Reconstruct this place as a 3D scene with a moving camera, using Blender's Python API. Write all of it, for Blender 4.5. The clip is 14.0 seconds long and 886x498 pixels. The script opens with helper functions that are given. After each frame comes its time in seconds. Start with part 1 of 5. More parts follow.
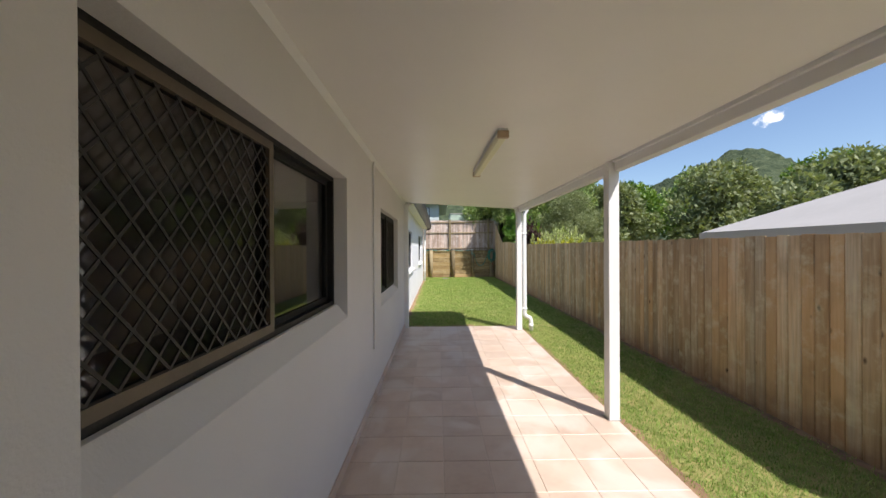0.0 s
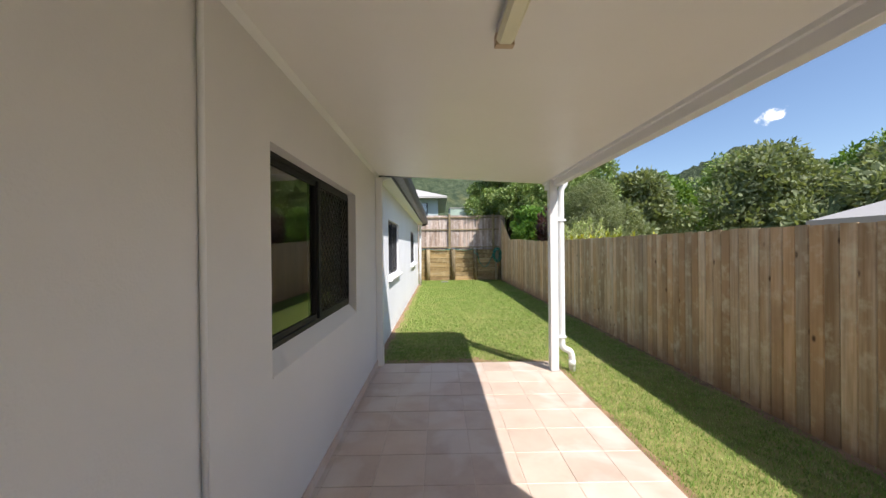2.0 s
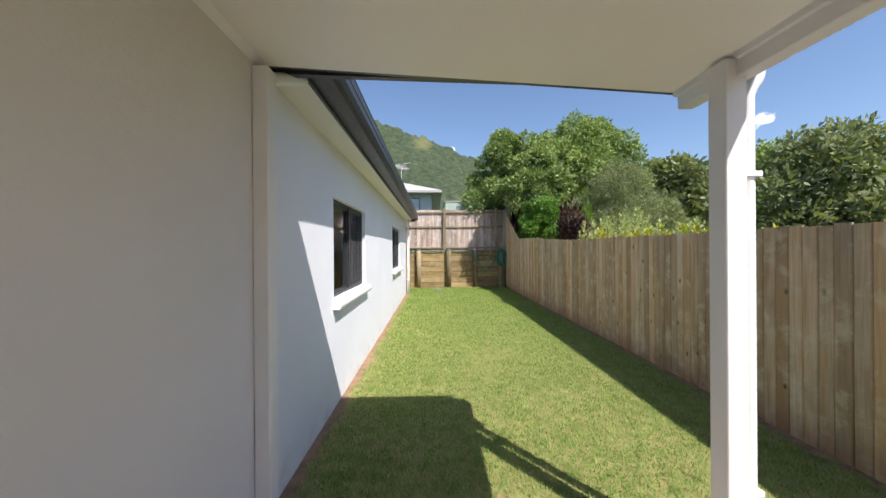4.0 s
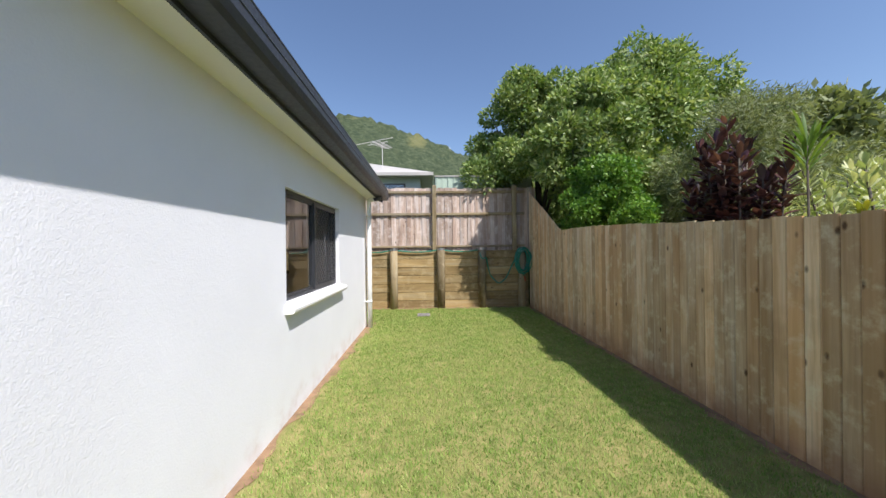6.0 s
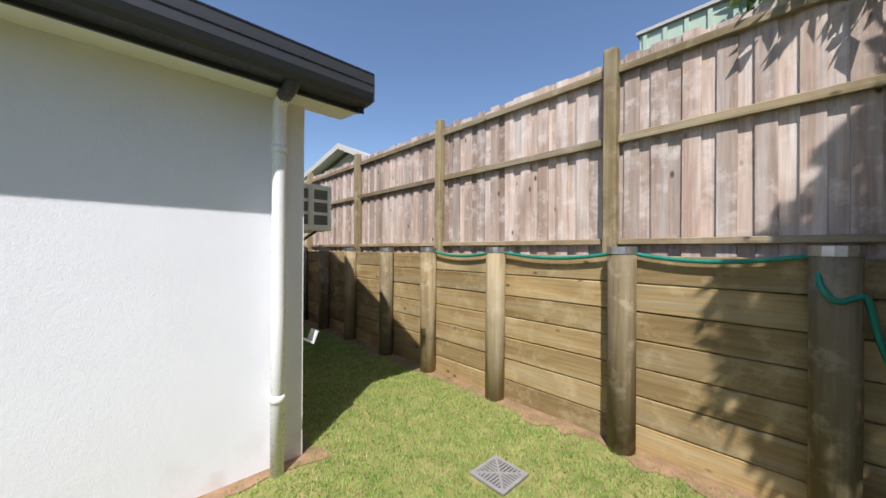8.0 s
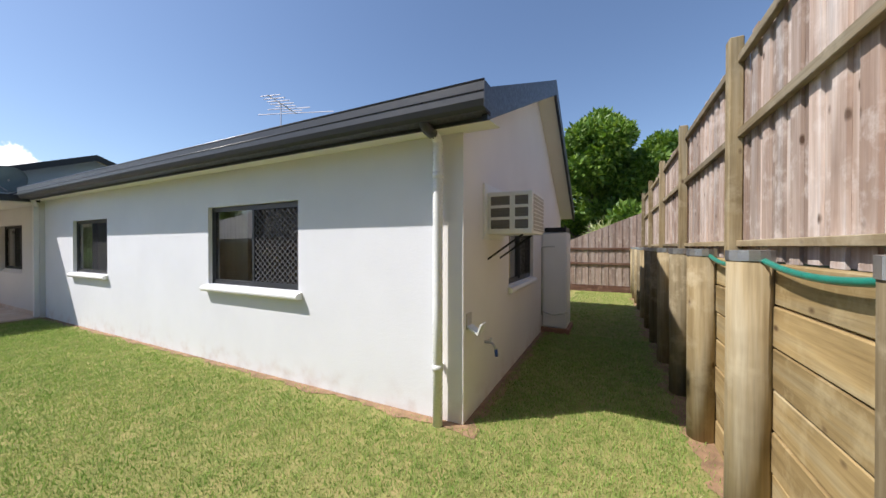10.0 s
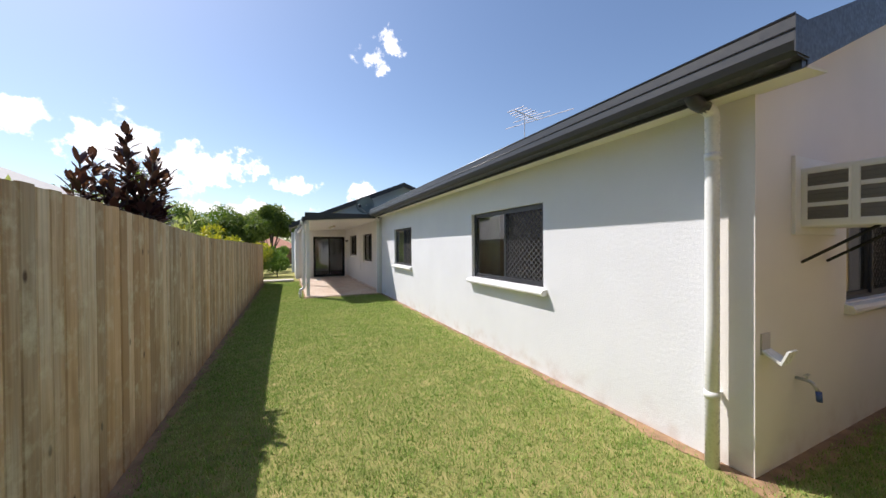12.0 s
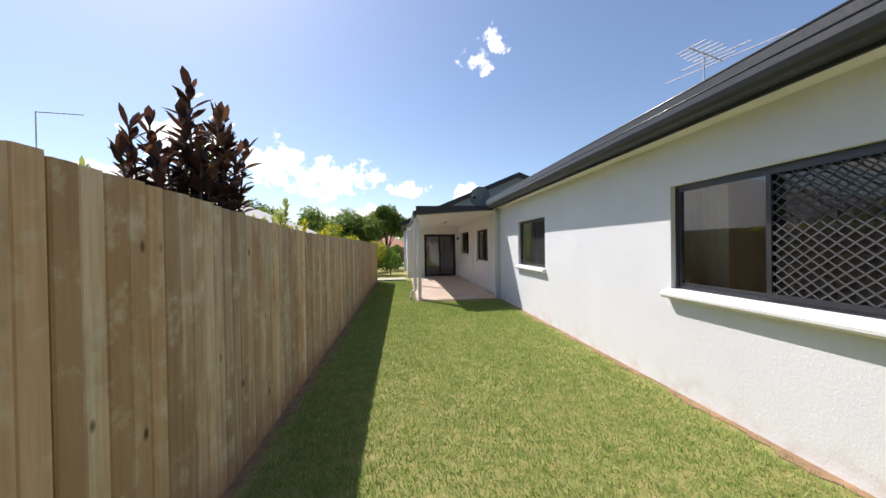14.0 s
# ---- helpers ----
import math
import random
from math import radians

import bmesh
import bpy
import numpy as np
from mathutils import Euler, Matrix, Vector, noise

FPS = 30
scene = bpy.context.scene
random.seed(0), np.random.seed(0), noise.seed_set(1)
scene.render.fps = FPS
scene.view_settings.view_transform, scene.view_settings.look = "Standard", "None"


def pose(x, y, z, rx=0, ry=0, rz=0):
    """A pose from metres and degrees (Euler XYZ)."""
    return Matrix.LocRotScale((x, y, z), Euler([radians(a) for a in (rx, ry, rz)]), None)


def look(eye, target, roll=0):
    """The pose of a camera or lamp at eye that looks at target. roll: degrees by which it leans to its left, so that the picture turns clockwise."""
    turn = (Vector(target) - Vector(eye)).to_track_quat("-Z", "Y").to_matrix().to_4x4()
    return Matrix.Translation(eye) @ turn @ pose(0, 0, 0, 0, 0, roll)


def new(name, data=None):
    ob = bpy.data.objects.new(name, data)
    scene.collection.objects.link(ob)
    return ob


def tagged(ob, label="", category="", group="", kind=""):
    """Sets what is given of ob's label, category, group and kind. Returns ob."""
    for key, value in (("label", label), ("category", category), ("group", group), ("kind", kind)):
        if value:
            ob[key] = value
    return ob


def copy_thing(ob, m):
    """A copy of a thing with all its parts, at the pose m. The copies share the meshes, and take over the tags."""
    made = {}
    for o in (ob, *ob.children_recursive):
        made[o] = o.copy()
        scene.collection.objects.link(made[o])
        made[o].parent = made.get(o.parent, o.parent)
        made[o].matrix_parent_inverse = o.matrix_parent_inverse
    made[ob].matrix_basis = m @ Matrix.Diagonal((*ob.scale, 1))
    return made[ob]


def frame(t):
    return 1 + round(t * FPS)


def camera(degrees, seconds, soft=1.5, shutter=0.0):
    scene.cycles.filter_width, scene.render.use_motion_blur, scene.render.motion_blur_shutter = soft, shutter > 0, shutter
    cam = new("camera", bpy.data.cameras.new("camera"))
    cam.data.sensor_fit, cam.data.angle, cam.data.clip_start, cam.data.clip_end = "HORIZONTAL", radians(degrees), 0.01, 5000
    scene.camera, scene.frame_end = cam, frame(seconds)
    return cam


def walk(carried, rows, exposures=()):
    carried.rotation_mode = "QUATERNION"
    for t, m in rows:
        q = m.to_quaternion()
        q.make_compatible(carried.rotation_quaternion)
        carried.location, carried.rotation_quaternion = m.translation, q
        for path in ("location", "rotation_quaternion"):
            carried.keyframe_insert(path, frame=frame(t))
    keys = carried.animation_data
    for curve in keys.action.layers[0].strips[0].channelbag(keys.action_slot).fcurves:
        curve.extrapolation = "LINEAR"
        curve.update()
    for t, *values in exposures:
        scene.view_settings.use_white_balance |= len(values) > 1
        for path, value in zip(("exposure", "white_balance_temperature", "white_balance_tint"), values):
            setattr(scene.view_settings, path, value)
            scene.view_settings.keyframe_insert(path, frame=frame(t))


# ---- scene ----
cam = camera(105.5, 14.0)
PATH = [
    (0, (0.120, -1.141, 1.453), (0.149, 0.859, 1.449), -0.30),
    (0.5, (0.144, -0.710, 1.434), (0.164, 1.290, 1.428), -0.50),
    (1, (0.172, -0.174, 1.410), (0.195, 1.826, 1.404), -0.60),
    (1.5, (0.225, 0.380, 1.397), (0.246, 2.380, 1.395), -0.40),
    (2, (0.255, 0.992, 1.404), (0.278, 2.992, 1.400), -0.60),
    (2.5, (0.288, 1.595, 1.416), (0.315, 3.595, 1.408), -0.60),
    (3, (0.311, 2.198, 1.422), (0.343, 4.198, 1.416), -0.40),
    (5.5, (0.445, 6.534, 1.381), (0.526, 8.532, 1.385), -0.80),
    (5.6, (0.480, 6.828, 1.382), (0.560, 8.826, 1.385), -0.78),
    (5.7, (0.514, 7.121, 1.383), (0.594, 9.120, 1.385), -0.76),
    (5.8, (0.549, 7.415, 1.384), (0.628, 9.414, 1.386), -0.74),
    (5.9, (0.583, 7.709, 1.385), (0.662, 9.707, 1.386), -0.72),
    (6, (0.618, 8.002, 1.386), (0.696, 10.001, 1.386), -0.70),
    (6.1, (0.666, 8.296, 1.380), (0.743, 10.295, 1.383), -0.68),
    (6.2, (0.713, 8.590, 1.375), (0.789, 10.588, 1.380), -0.66),
    (6.3, (0.761, 8.883, 1.369), (0.836, 10.882, 1.378), -0.64),
    (6.4, (0.808, 9.177, 1.364), (0.882, 11.175, 1.375), -0.62),
    (6.5, (0.856, 9.471, 1.358), (0.929, 11.469, 1.372), -0.60),
    (6.6, (0.896, 9.764, 1.362), (0.977, 11.762, 1.374), -0.46),
    (6.7, (0.936, 10.058, 1.366), (1.026, 12.056, 1.376), -0.32),
    (6.8, (0.977, 10.352, 1.371), (1.074, 12.349, 1.377), -0.18),
    (6.9, (1.017, 10.645, 1.375), (1.123, 12.643, 1.379), -0.04),
    (7, (1.057, 10.939, 1.379), (1.171, 12.936, 1.381), 0.10),
    (7.5, (1.382, 12.270, 1.363), (0.829, 14.192, 1.375), 0.20),
    (8, (1.763, 13.520, 1.380), (0.303, 14.887, 1.387), 0.30),
    (10.5, (1.951, 15.542, 1.435), (0.374, 14.311, 1.420), 0.00),
    (11, (1.969, 15.579, 1.438), (0.651, 14.075, 1.425), -0.10),
    (11.5, (2.006, 15.552, 1.426), (0.943, 13.858, 1.415), -0.20),
    (12, (2.038, 15.494, 1.434), (1.210, 13.673, 1.417), -0.40),
    (12.5, (2.073, 15.248, 1.417), (1.367, 13.377, 1.399), -0.50),
    (13, (2.058, 14.849, 1.403), (1.487, 12.933, 1.383), -0.50),
    (13.5, (1.961, 14.359, 1.398), (1.554, 12.400, 1.378), -0.80),
    (14, (1.976, 13.801, 1.391), (1.742, 11.815, 1.373), -0.90),
]
walk(cam, [(t, look(eye, target, roll)) for t, eye, target, roll in PATH],
     exposures=[(0.0, 0.65, 6600, 13), (1.5, 0.71, 6550, 13), (3.0, 0.74, 6500, 13), (5.5, 0.65, 6480, 14), (8.0, 0.56, 6400, 13), (10.5, 0.57, 6550, 13), (14.0, 0.57, 6700, 14)])
# ---- end of path

# ---- world, sun ----
SUN = Vector((-1.0, 1.31, -2.1)).normalized()      # the way the light travels
world = bpy.data.worlds.new("world")
scene.world = world
world.use_nodes = True


def link(nt, a, b):
    nt.links.new(a, b)


def build_world():
    nt = world.node_tree
    nt.nodes.clear()
    N = nt.nodes.new
    out, bg = N("ShaderNodeOutputWorld"), N("ShaderNodeBackground")
    sky = N("ShaderNodeTexSky")
    sky.sky_type, sky.sun_disc = "NISHITA", False
    sky.sun_elevation = math.asin(-SUN.z)
    sky.sun_rotation = math.atan2(-SUN.x, -SUN.y)
    sky.air_density, sky.dust_density, sky.ozone_density = 1.0, 0.7, 3.5
    bg.inputs[1].default_value = SKY
    co = N("ShaderNodeTexCoord")
    # a few fair-weather clouds: direction and size of each
    total = None
    puff = N("ShaderNodeTexNoise")
    puff.inputs["Scale"].default_value, puff.inputs["Detail"].default_value = 17.0, 8.0
    puff.inputs["Roughness"].default_value = 0.6
    link(nt, co.outputs["Generated"], puff.inputs["Vector"])
    for az, el, wide, tall in CLOUDS:
        a, e = radians(az), radians(el)
        d = Vector((math.sin(a) * math.cos(e), math.cos(a) * math.cos(e), math.sin(e)))
        m = N("ShaderNodeMapping")
        m.vector_type = "POINT"
        r = Euler((0, 0, a)).to_matrix() @ d      # turned so that the cloud lies ahead
        m.inputs["Rotation"].default_value = (0, 0, a)
        sc = Vector((1 / wide, 1 / wide, 1 / tall))
        # mapping scales before it turns, so turn first in one node and scale in the next
        m.inputs["Scale"].default_value = (1, 1, 1)
        link(nt, co.outputs["Generated"], m.inputs["Vector"])
        m2 = N("ShaderNodeMapping")
        m2.inputs["Scale"].default_value = sc
        m2.inputs["Location"].default_value = (-r.x * sc.x, -r.y * sc.y, -r.z * sc.z)
        link(nt, m.outputs[0], m2.inputs["Vector"])
        ln = N("ShaderNodeVectorMath")
        ln.operation = "LENGTH"
        link(nt, m2.outputs[0], ln.inputs[0])
        mr = N("ShaderNodeMapRange")
        mr.inputs["From Min"].default_value, mr.inputs["From Max"].default_value = 0.0, 1.0
        mr.inputs["To Min"].default_value, mr.inputs["To Max"].default_value = 1.0, 0.0
        link(nt, ln.outputs["Value"], mr.inputs["Value"])
        if total is None:
            total = mr.outputs[0]
        else:
            mx = N("ShaderNodeMath")
            mx.operation = "MAXIMUM"
            link(nt, total, mx.inputs[0]), link(nt, mr.outputs[0], mx.inputs[1])
            total = mx.outputs[0]
    mul = N("ShaderNodeMath")
    mul.operation = "MULTIPLY_ADD"
    link(nt, puff.outputs["Fac"], mul.inputs[0])
    mul.inputs[1].default_value = 2.6
    mul.inputs[2].default_value = -1.35
    add = N("ShaderNodeMath")
    add.operation = "ADD"
    link(nt, total, add.inputs[0]), link(nt, mul.outputs[0], add.inputs[1])
    edge = N("ShaderNodeMapRange")
    edge.interpolation_type = "SMOOTHSTEP"
    edge.inputs["From Min"].default_value, edge.inputs["From Max"].default_value = 0.40, 0.72
    link(nt, add.outputs[0], edge.inputs["Value"])
    has = N("ShaderNodeMath")
    has.operation = "GREATER_THAN"
    link(nt, total, has.inputs[0])
    has.inputs[1].default_value = 0.0
    fac = N("ShaderNodeMath")
    fac.operation = "MULTIPLY"
    link(nt, edge.outputs[0], fac.inputs[0]), link(nt, has.outputs[0], fac.inputs[1])
    mix = N("ShaderNodeMix")
    mix.data_type = "RGBA"
    mix.inputs[7].default_value = (9.5, 9.6, 9.9, 1)
    link(nt, fac.outputs[0], mix.inputs[0]), link(nt, sky.outputs[0], mix.inputs[6])
    link(nt, mix.outputs[2], bg.inputs[0])
    link(nt, bg.outputs[0], out.inputs[0])


SKY = 0.108
# azimuth from +y towards +x, elevation, half widths
CLOUDS = [(45.4, 15.2, 0.055, 0.028), (193.0, 28.8, 0.075, 0.055), (196.2, 30.3, 0.065, 0.055), (168.0, 11.0, 0.20, 0.10), (161, 12.5, 0.16, 0.09),
          (181.2, 9.5, 0.115, 0.048), (190.2, 8.7, 0.09, 0.042), (174, 5.6, 0.24, 0.035), (140, 9, 0.2, 0.05), (150, 14, 0.14, 0.07), (3, 16, 0.03, 0.02), (120, 8, 0.15, 0.04)]
build_world()
sun = new("sun", bpy.data.lights.new("sun", "SUN"))
sun.data.energy, sun.data.angle, sun.data.color = 4.2, radians(0.55), (1.0, 0.965, 0.915)
sun.matrix_world = look((0, 0, 30), Vector((0, 0, 30)) + SUN)

# ---- materials ----


class Nodes:
    def __init__(self, name):
        self.mat = bpy.data.materials.new(name)
        self.mat.use_nodes = True
        self.nt = self.mat.node_tree
        self.bsdf = self.nt.nodes["Principled BSDF"]
        self.co = self.nt.nodes.new("ShaderNodeTexCoord").outputs["Object"]

    def n(self, kind, **kw):
        node = self.nt.nodes.new(kind)
        for k, v in kw.items():
            node.inputs[k].default_value = v
        return node

    def link(self, a, b):
        self.nt.links.new(a, b)

    def shifted(self, scale=(1, 1, 1)):
        """Object coordinates, shifted by chance from piece to piece."""
        info = self.n("ShaderNodeObjectInfo")
        mul = self.n("ShaderNodeMath")
        mul.operation = "MULTIPLY"
        mul.inputs[1].default_value = 37.0
        self.link(info.outputs["Random"], mul.inputs[0])
        add = self.n("ShaderNodeVectorMath")
        self.link(self.co, add.inputs[0]), self.link(mul.outputs[0], add.inputs[1])
        mp = self.n("ShaderNodeMapping", Scale=scale)
        self.link(add.outputs[0], mp.inputs["Vector"])
        return mp.outputs[0], info.outputs["Random"]

    def noise(self, scale, detail=4, vec=None, rough=0.55):
        t = self.n("ShaderNodeTexNoise", Scale=scale, Detail=detail, Roughness=rough)
        self.link(vec or self.co, t.inputs["Vector"])
        return t.outputs["Fac"]

    def ramp(self, fac, stops):
        r = self.n("ShaderNodeValToRGB")
        el = r.color_ramp.elements
        while len(el) < len(stops):
            el.new(0.5)
        for e, (p, c) in zip(el, stops):
            e.position, e.color = p, (*c, 1)
        self.link(fac, r.inputs[0])
        return r.outputs[0]

    def mix(self, fac, a, b, mode="MIX"):
        m = self.n("ShaderNodeMix")
        m.data_type, m.blend_type = "RGBA", mode
        for s, v in ((0, fac), (6, a), (7, b)):
            if isinstance(v, (int, float)):
                m.inputs[s].default_value = v
            elif isinstance(v, tuple):
                m.inputs[s].default_value = (*v, 1)
            else:
                self.link(v, m.inputs[s])
        return m.outputs[2]

    def range(self, fac, a, b, c=0.0, d=1.0):
        m = self.n("ShaderNodeMapRange")
        for s, v in zip((1, 2, 3, 4), (a, b, c, d)):
            m.inputs[s].default_value = v
        self.link(fac, m.inputs[0])
        return m.outputs[0]

    def done(self, colour, rough=0.7, bump=None, strength=0.3, dist=0.01, metal=0.0, spec=None):
        b = self.bsdf
        if isinstance(colour, tuple):
            b.inputs["Base Color"].default_value = (*colour, 1)
        else:
            self.link(colour, b.inputs["Base Color"])
        if isinstance(rough, (int, float)):
            b.inputs["Roughness"].default_value = rough
        else:
            self.link(rough, b.inputs["Roughness"])
        b.inputs["Metallic"].default_value = metal
        if spec is not None:
            b.inputs["Specular IOR Level"].default_value = spec
        if bump is not None:
            bp = self.n("ShaderNodeBump", Strength=strength, Distance=dist)
            self.link(bump, bp.inputs["Height"])
            self.link(bp.outputs[0], b.inputs["Normal"])
        return self.mat


def plain(name, c, rough=0.5, var=0.12, scale=6.0, metal=0.0, bump=0.05):
    k = Nodes(name)
    v, r = k.shifted()
    f = k.noise(scale, 5, v)
    g = k.noise(scale * 14, 3, v)
    col = k.ramp(f, [(0.25, tuple(x * (1 - var) for x in c)), (0.75, tuple(min(1, x * (1 + var)) for x in c))])
    return k.done(col, k.range(g, 0.3, 0.7, max(0.05, rough - 0.1), min(1, rough + 0.1)), g, bump, 0.004, metal)


def render_paint(name, c, stain=(0.42, 0.25, 0.15), low=True):
    """Painted trowelled render with a rough skin and mud splash low down."""
    k = Nodes(name)
    big, fine, mid = k.noise(1.3, 5), k.noise(120, 4), k.noise(38, 3)
    col = k.ramp(big, [(0.3, tuple(x * 0.94 for x in c)), (0.7, c)])
    geo = k.n("ShaderNodeNewGeometry")
    sep = k.n("ShaderNodeSeparateXYZ")
    k.link(geo.outputs["Position"], sep.inputs[0])
    if low:
        h = k.range(sep.outputs["Z"], -0.02, 0.30, 1.0, 0.0)
        st = k.n("ShaderNodeMath")
        st.operation = "MULTIPLY"
        k.link(h, st.inputs[0]), k.link(k.range(k.noise(5, 6), 0.45, 0.95), st.inputs[1])
        p2 = k.n("ShaderNodeMath")
        p2.operation = "POWER"
        k.link(st.outputs[0], p2.inputs[0])
        p2.inputs[1].default_value = 1.4
        col = k.mix(p2.outputs[0], col, stain)
    both = k.mix(0.5, fine, mid)
    return k.done(col, 0.75, both, 0.38, 0.008)


def timber(name, dark, light, grey, along=2, knots=True, rand=0.35, tan=None, splash=0.0):
    """Rough-sawn board: long grain, knots, silvering, each piece with its own tone."""
    k = Nodes(name)
    sc = [9.0, 9.0, 9.0]
    sc[along] = 0.7
    v, r = k.shifted(tuple(sc))
    sc2 = [60.0, 60.0, 60.0]
    sc2[along] = 2.5
    v2, _ = k.shifted(tuple(sc2))
    v3, _ = k.shifted()
    g1, g2 = k.noise(1.0, 5, v, 0.6), k.noise(1.0, 3, v2)
    col = k.ramp(g1, [(0.33, dark), (0.5, light), (0.66, grey)])
    col = k.mix(k.range(g2, 0.35, 0.7, 0.0, 0.35), col, tuple(x * 0.45 for x in dark))
    if tan:
        # some boards have stayed raw and brown, others run with tannin streaks
        mul = k.n("ShaderNodeMath")
        mul.operation = "MULTIPLY"
        mul.inputs[1].default_value = 13.7
        k.link(r, mul.inputs[0])
        frac = k.n("ShaderNodeMath")
        frac.operation = "FRACT"
        k.link(mul.outputs[0], frac.inputs[0])
        col = k.mix(k.range(frac.outputs[0], 0.4, 1.0, 0.0, 0.75), col, tan)
        ss = [14.0, 14.0, 14.0]
        ss[along] = 0.9
        vs, _ = k.shifted(tuple(ss))
        col = k.mix(k.range(k.noise(1.0, 3, vs), 0.56, 0.74, 0.0, 0.5), col, tuple(x * 0.68 for x in tan))
    tone = k.range(r, 0, 1, 1 - rand, 1 + rand * 0.6)
    col = k.mix(1.0, col, tone, "MULTIPLY")
    if knots:
        sk = [15.0, 15.0, 15.0]
        sk[along] = 8.0
        mp = k.n("ShaderNodeMapping", Scale=tuple(sk))
        k.link(v3, mp.inputs["Vector"])
        vor = k.n("ShaderNodeTexVoronoi", Scale=0.42)
        k.link(mp.outputs[0], vor.inputs["Vector"])
        col = k.mix(k.range(vor.outputs["Distance"], 0.05, 0.115, 0.9, 0.0), col, (0.07, 0.035, 0.018))
    blot = k.noise(1.8, 4, v3)
    col = k.mix(k.range(blot, 0.52, 0.72, 0.0, 0.55), col, tuple(x * 0.6 for x in dark))
    bleach = k.noise(5.5, 5, v3, 0.65)
    col = k.mix(k.range(bleach, 0.52, 0.70, 0.0, 0.5), col, tuple(min(0.8, x * 1.3) for x in grey))
    if splash:
        # red mud thrown up on the feet of the boards
        geo, sep = k.n("ShaderNodeNewGeometry"), k.n("ShaderNodeSeparateXYZ")
        k.link(geo.outputs["Position"], sep.inputs[0])
        up = k.n("ShaderNodeMath")
        up.operation = "MULTIPLY"
        k.link(k.range(sep.outputs["Z"], -0.03, splash, 1.0, 0.0), up.inputs[0])
        k.link(k.range(k.noise(6, 5, geo.outputs["Position"]), 0.3, 0.7, 0.25, 1.0), up.inputs[1])
        col = k.mix(up.outputs[0], col, (0.27, 0.15, 0.085))
    return k.done(col, 0.82, k.mix(0.5, g1, g2), 0.5, 0.006, spec=0.25)


def glass_pane(name, tint=(0.80, 0.82, 0.82)):
    k = Nodes(name)
    nt = k.nt
    nt.nodes.remove(k.bsdf)
    tr, gl = k.n("ShaderNodeBsdfTransparent"), k.n("ShaderNodeBsdfGlossy")
    tr.inputs[0].default_value = (*tint, 1)
    gl.inputs[0].default_value, gl.inputs[1].default_value = (1, 1, 1, 1), 0.01
    lw = k.n("ShaderNodeLayerWeight", Blend=0.5)
    pw = k.n("ShaderNodeMath")
    pw.operation = "POWER"
    k.link(lw.outputs["Facing"], pw.inputs[0])
    pw.inputs[1].default_value = 4.5
    fr = k.n("ShaderNodeMath")
    fr.operation = "MULTIPLY_ADD"
    k.link(pw.outputs[0], fr.inputs[0])
    fr.inputs[1].default_value, fr.inputs[2].default_value = 0.88, 0.12
    mx = k.n("ShaderNodeMixShader")
    k.link(fr.outputs[0], mx.inputs[0]), k.link(tr.outputs[0], mx.inputs[1]), k.link(gl.outputs[0], mx.inputs[2])
    k.link(mx.outputs[0], nt.nodes["Material Output"].inputs[0])
    return k.mat


def foliage(name, a, b, c, gloss=0.45):
    k = Nodes(name)
    geo = k.n("ShaderNodeNewGeometry")
    big = k.noise(0.9, 3)
    col = k.ramp(geo.outputs["Random Per Island"], [(0.0, a), (0.55, b), (1.0, c)])
    col = k.mix(k.range(big, 0.35, 0.7, 0.0, 0.5), col, a)
    m = k.done(col, gloss)
    k.bsdf.inputs["Subsurface Weight"].default_value = 0.0
    # light passes through leaves
    tl = k.n("ShaderNodeBsdfTranslucent")
    k.link(k.mix(1.0, col, (1.0, 1.0, 0.45), "MULTIPLY"), tl.inputs[0])
    mx = k.n("ShaderNodeMixShader")
    mx.inputs[0].default_value = 0.35
    out = k.nt.nodes["Material Output"]
    k.link(k.bsdf.outputs[0], mx.inputs[1]), k.link(tl.outputs[0], mx.inputs[2])
    k.link(mx.outputs[0], out.inputs[0])
    return m


def lawn_soil(name, grass):
    k = Nodes(name)
    p1, p2, p3 = k.noise(1.1, 5), k.noise(9, 4), k.noise(120, 3)
    col = k.ramp(p2, [(0.3, (0.19, 0.215, 0.068)), (0.55, (0.31, 0.29, 0.11)), (0.8, (0.42, 0.33, 0.16))])
    if not grass:
        col = k.ramp(p1, [(0.3, (0.035, 0.06, 0.018)), (0.7, (0.08, 0.1, 0.035))])
    return k.done(col, 0.95, p3, 0.6, 0.02, spec=0.1)


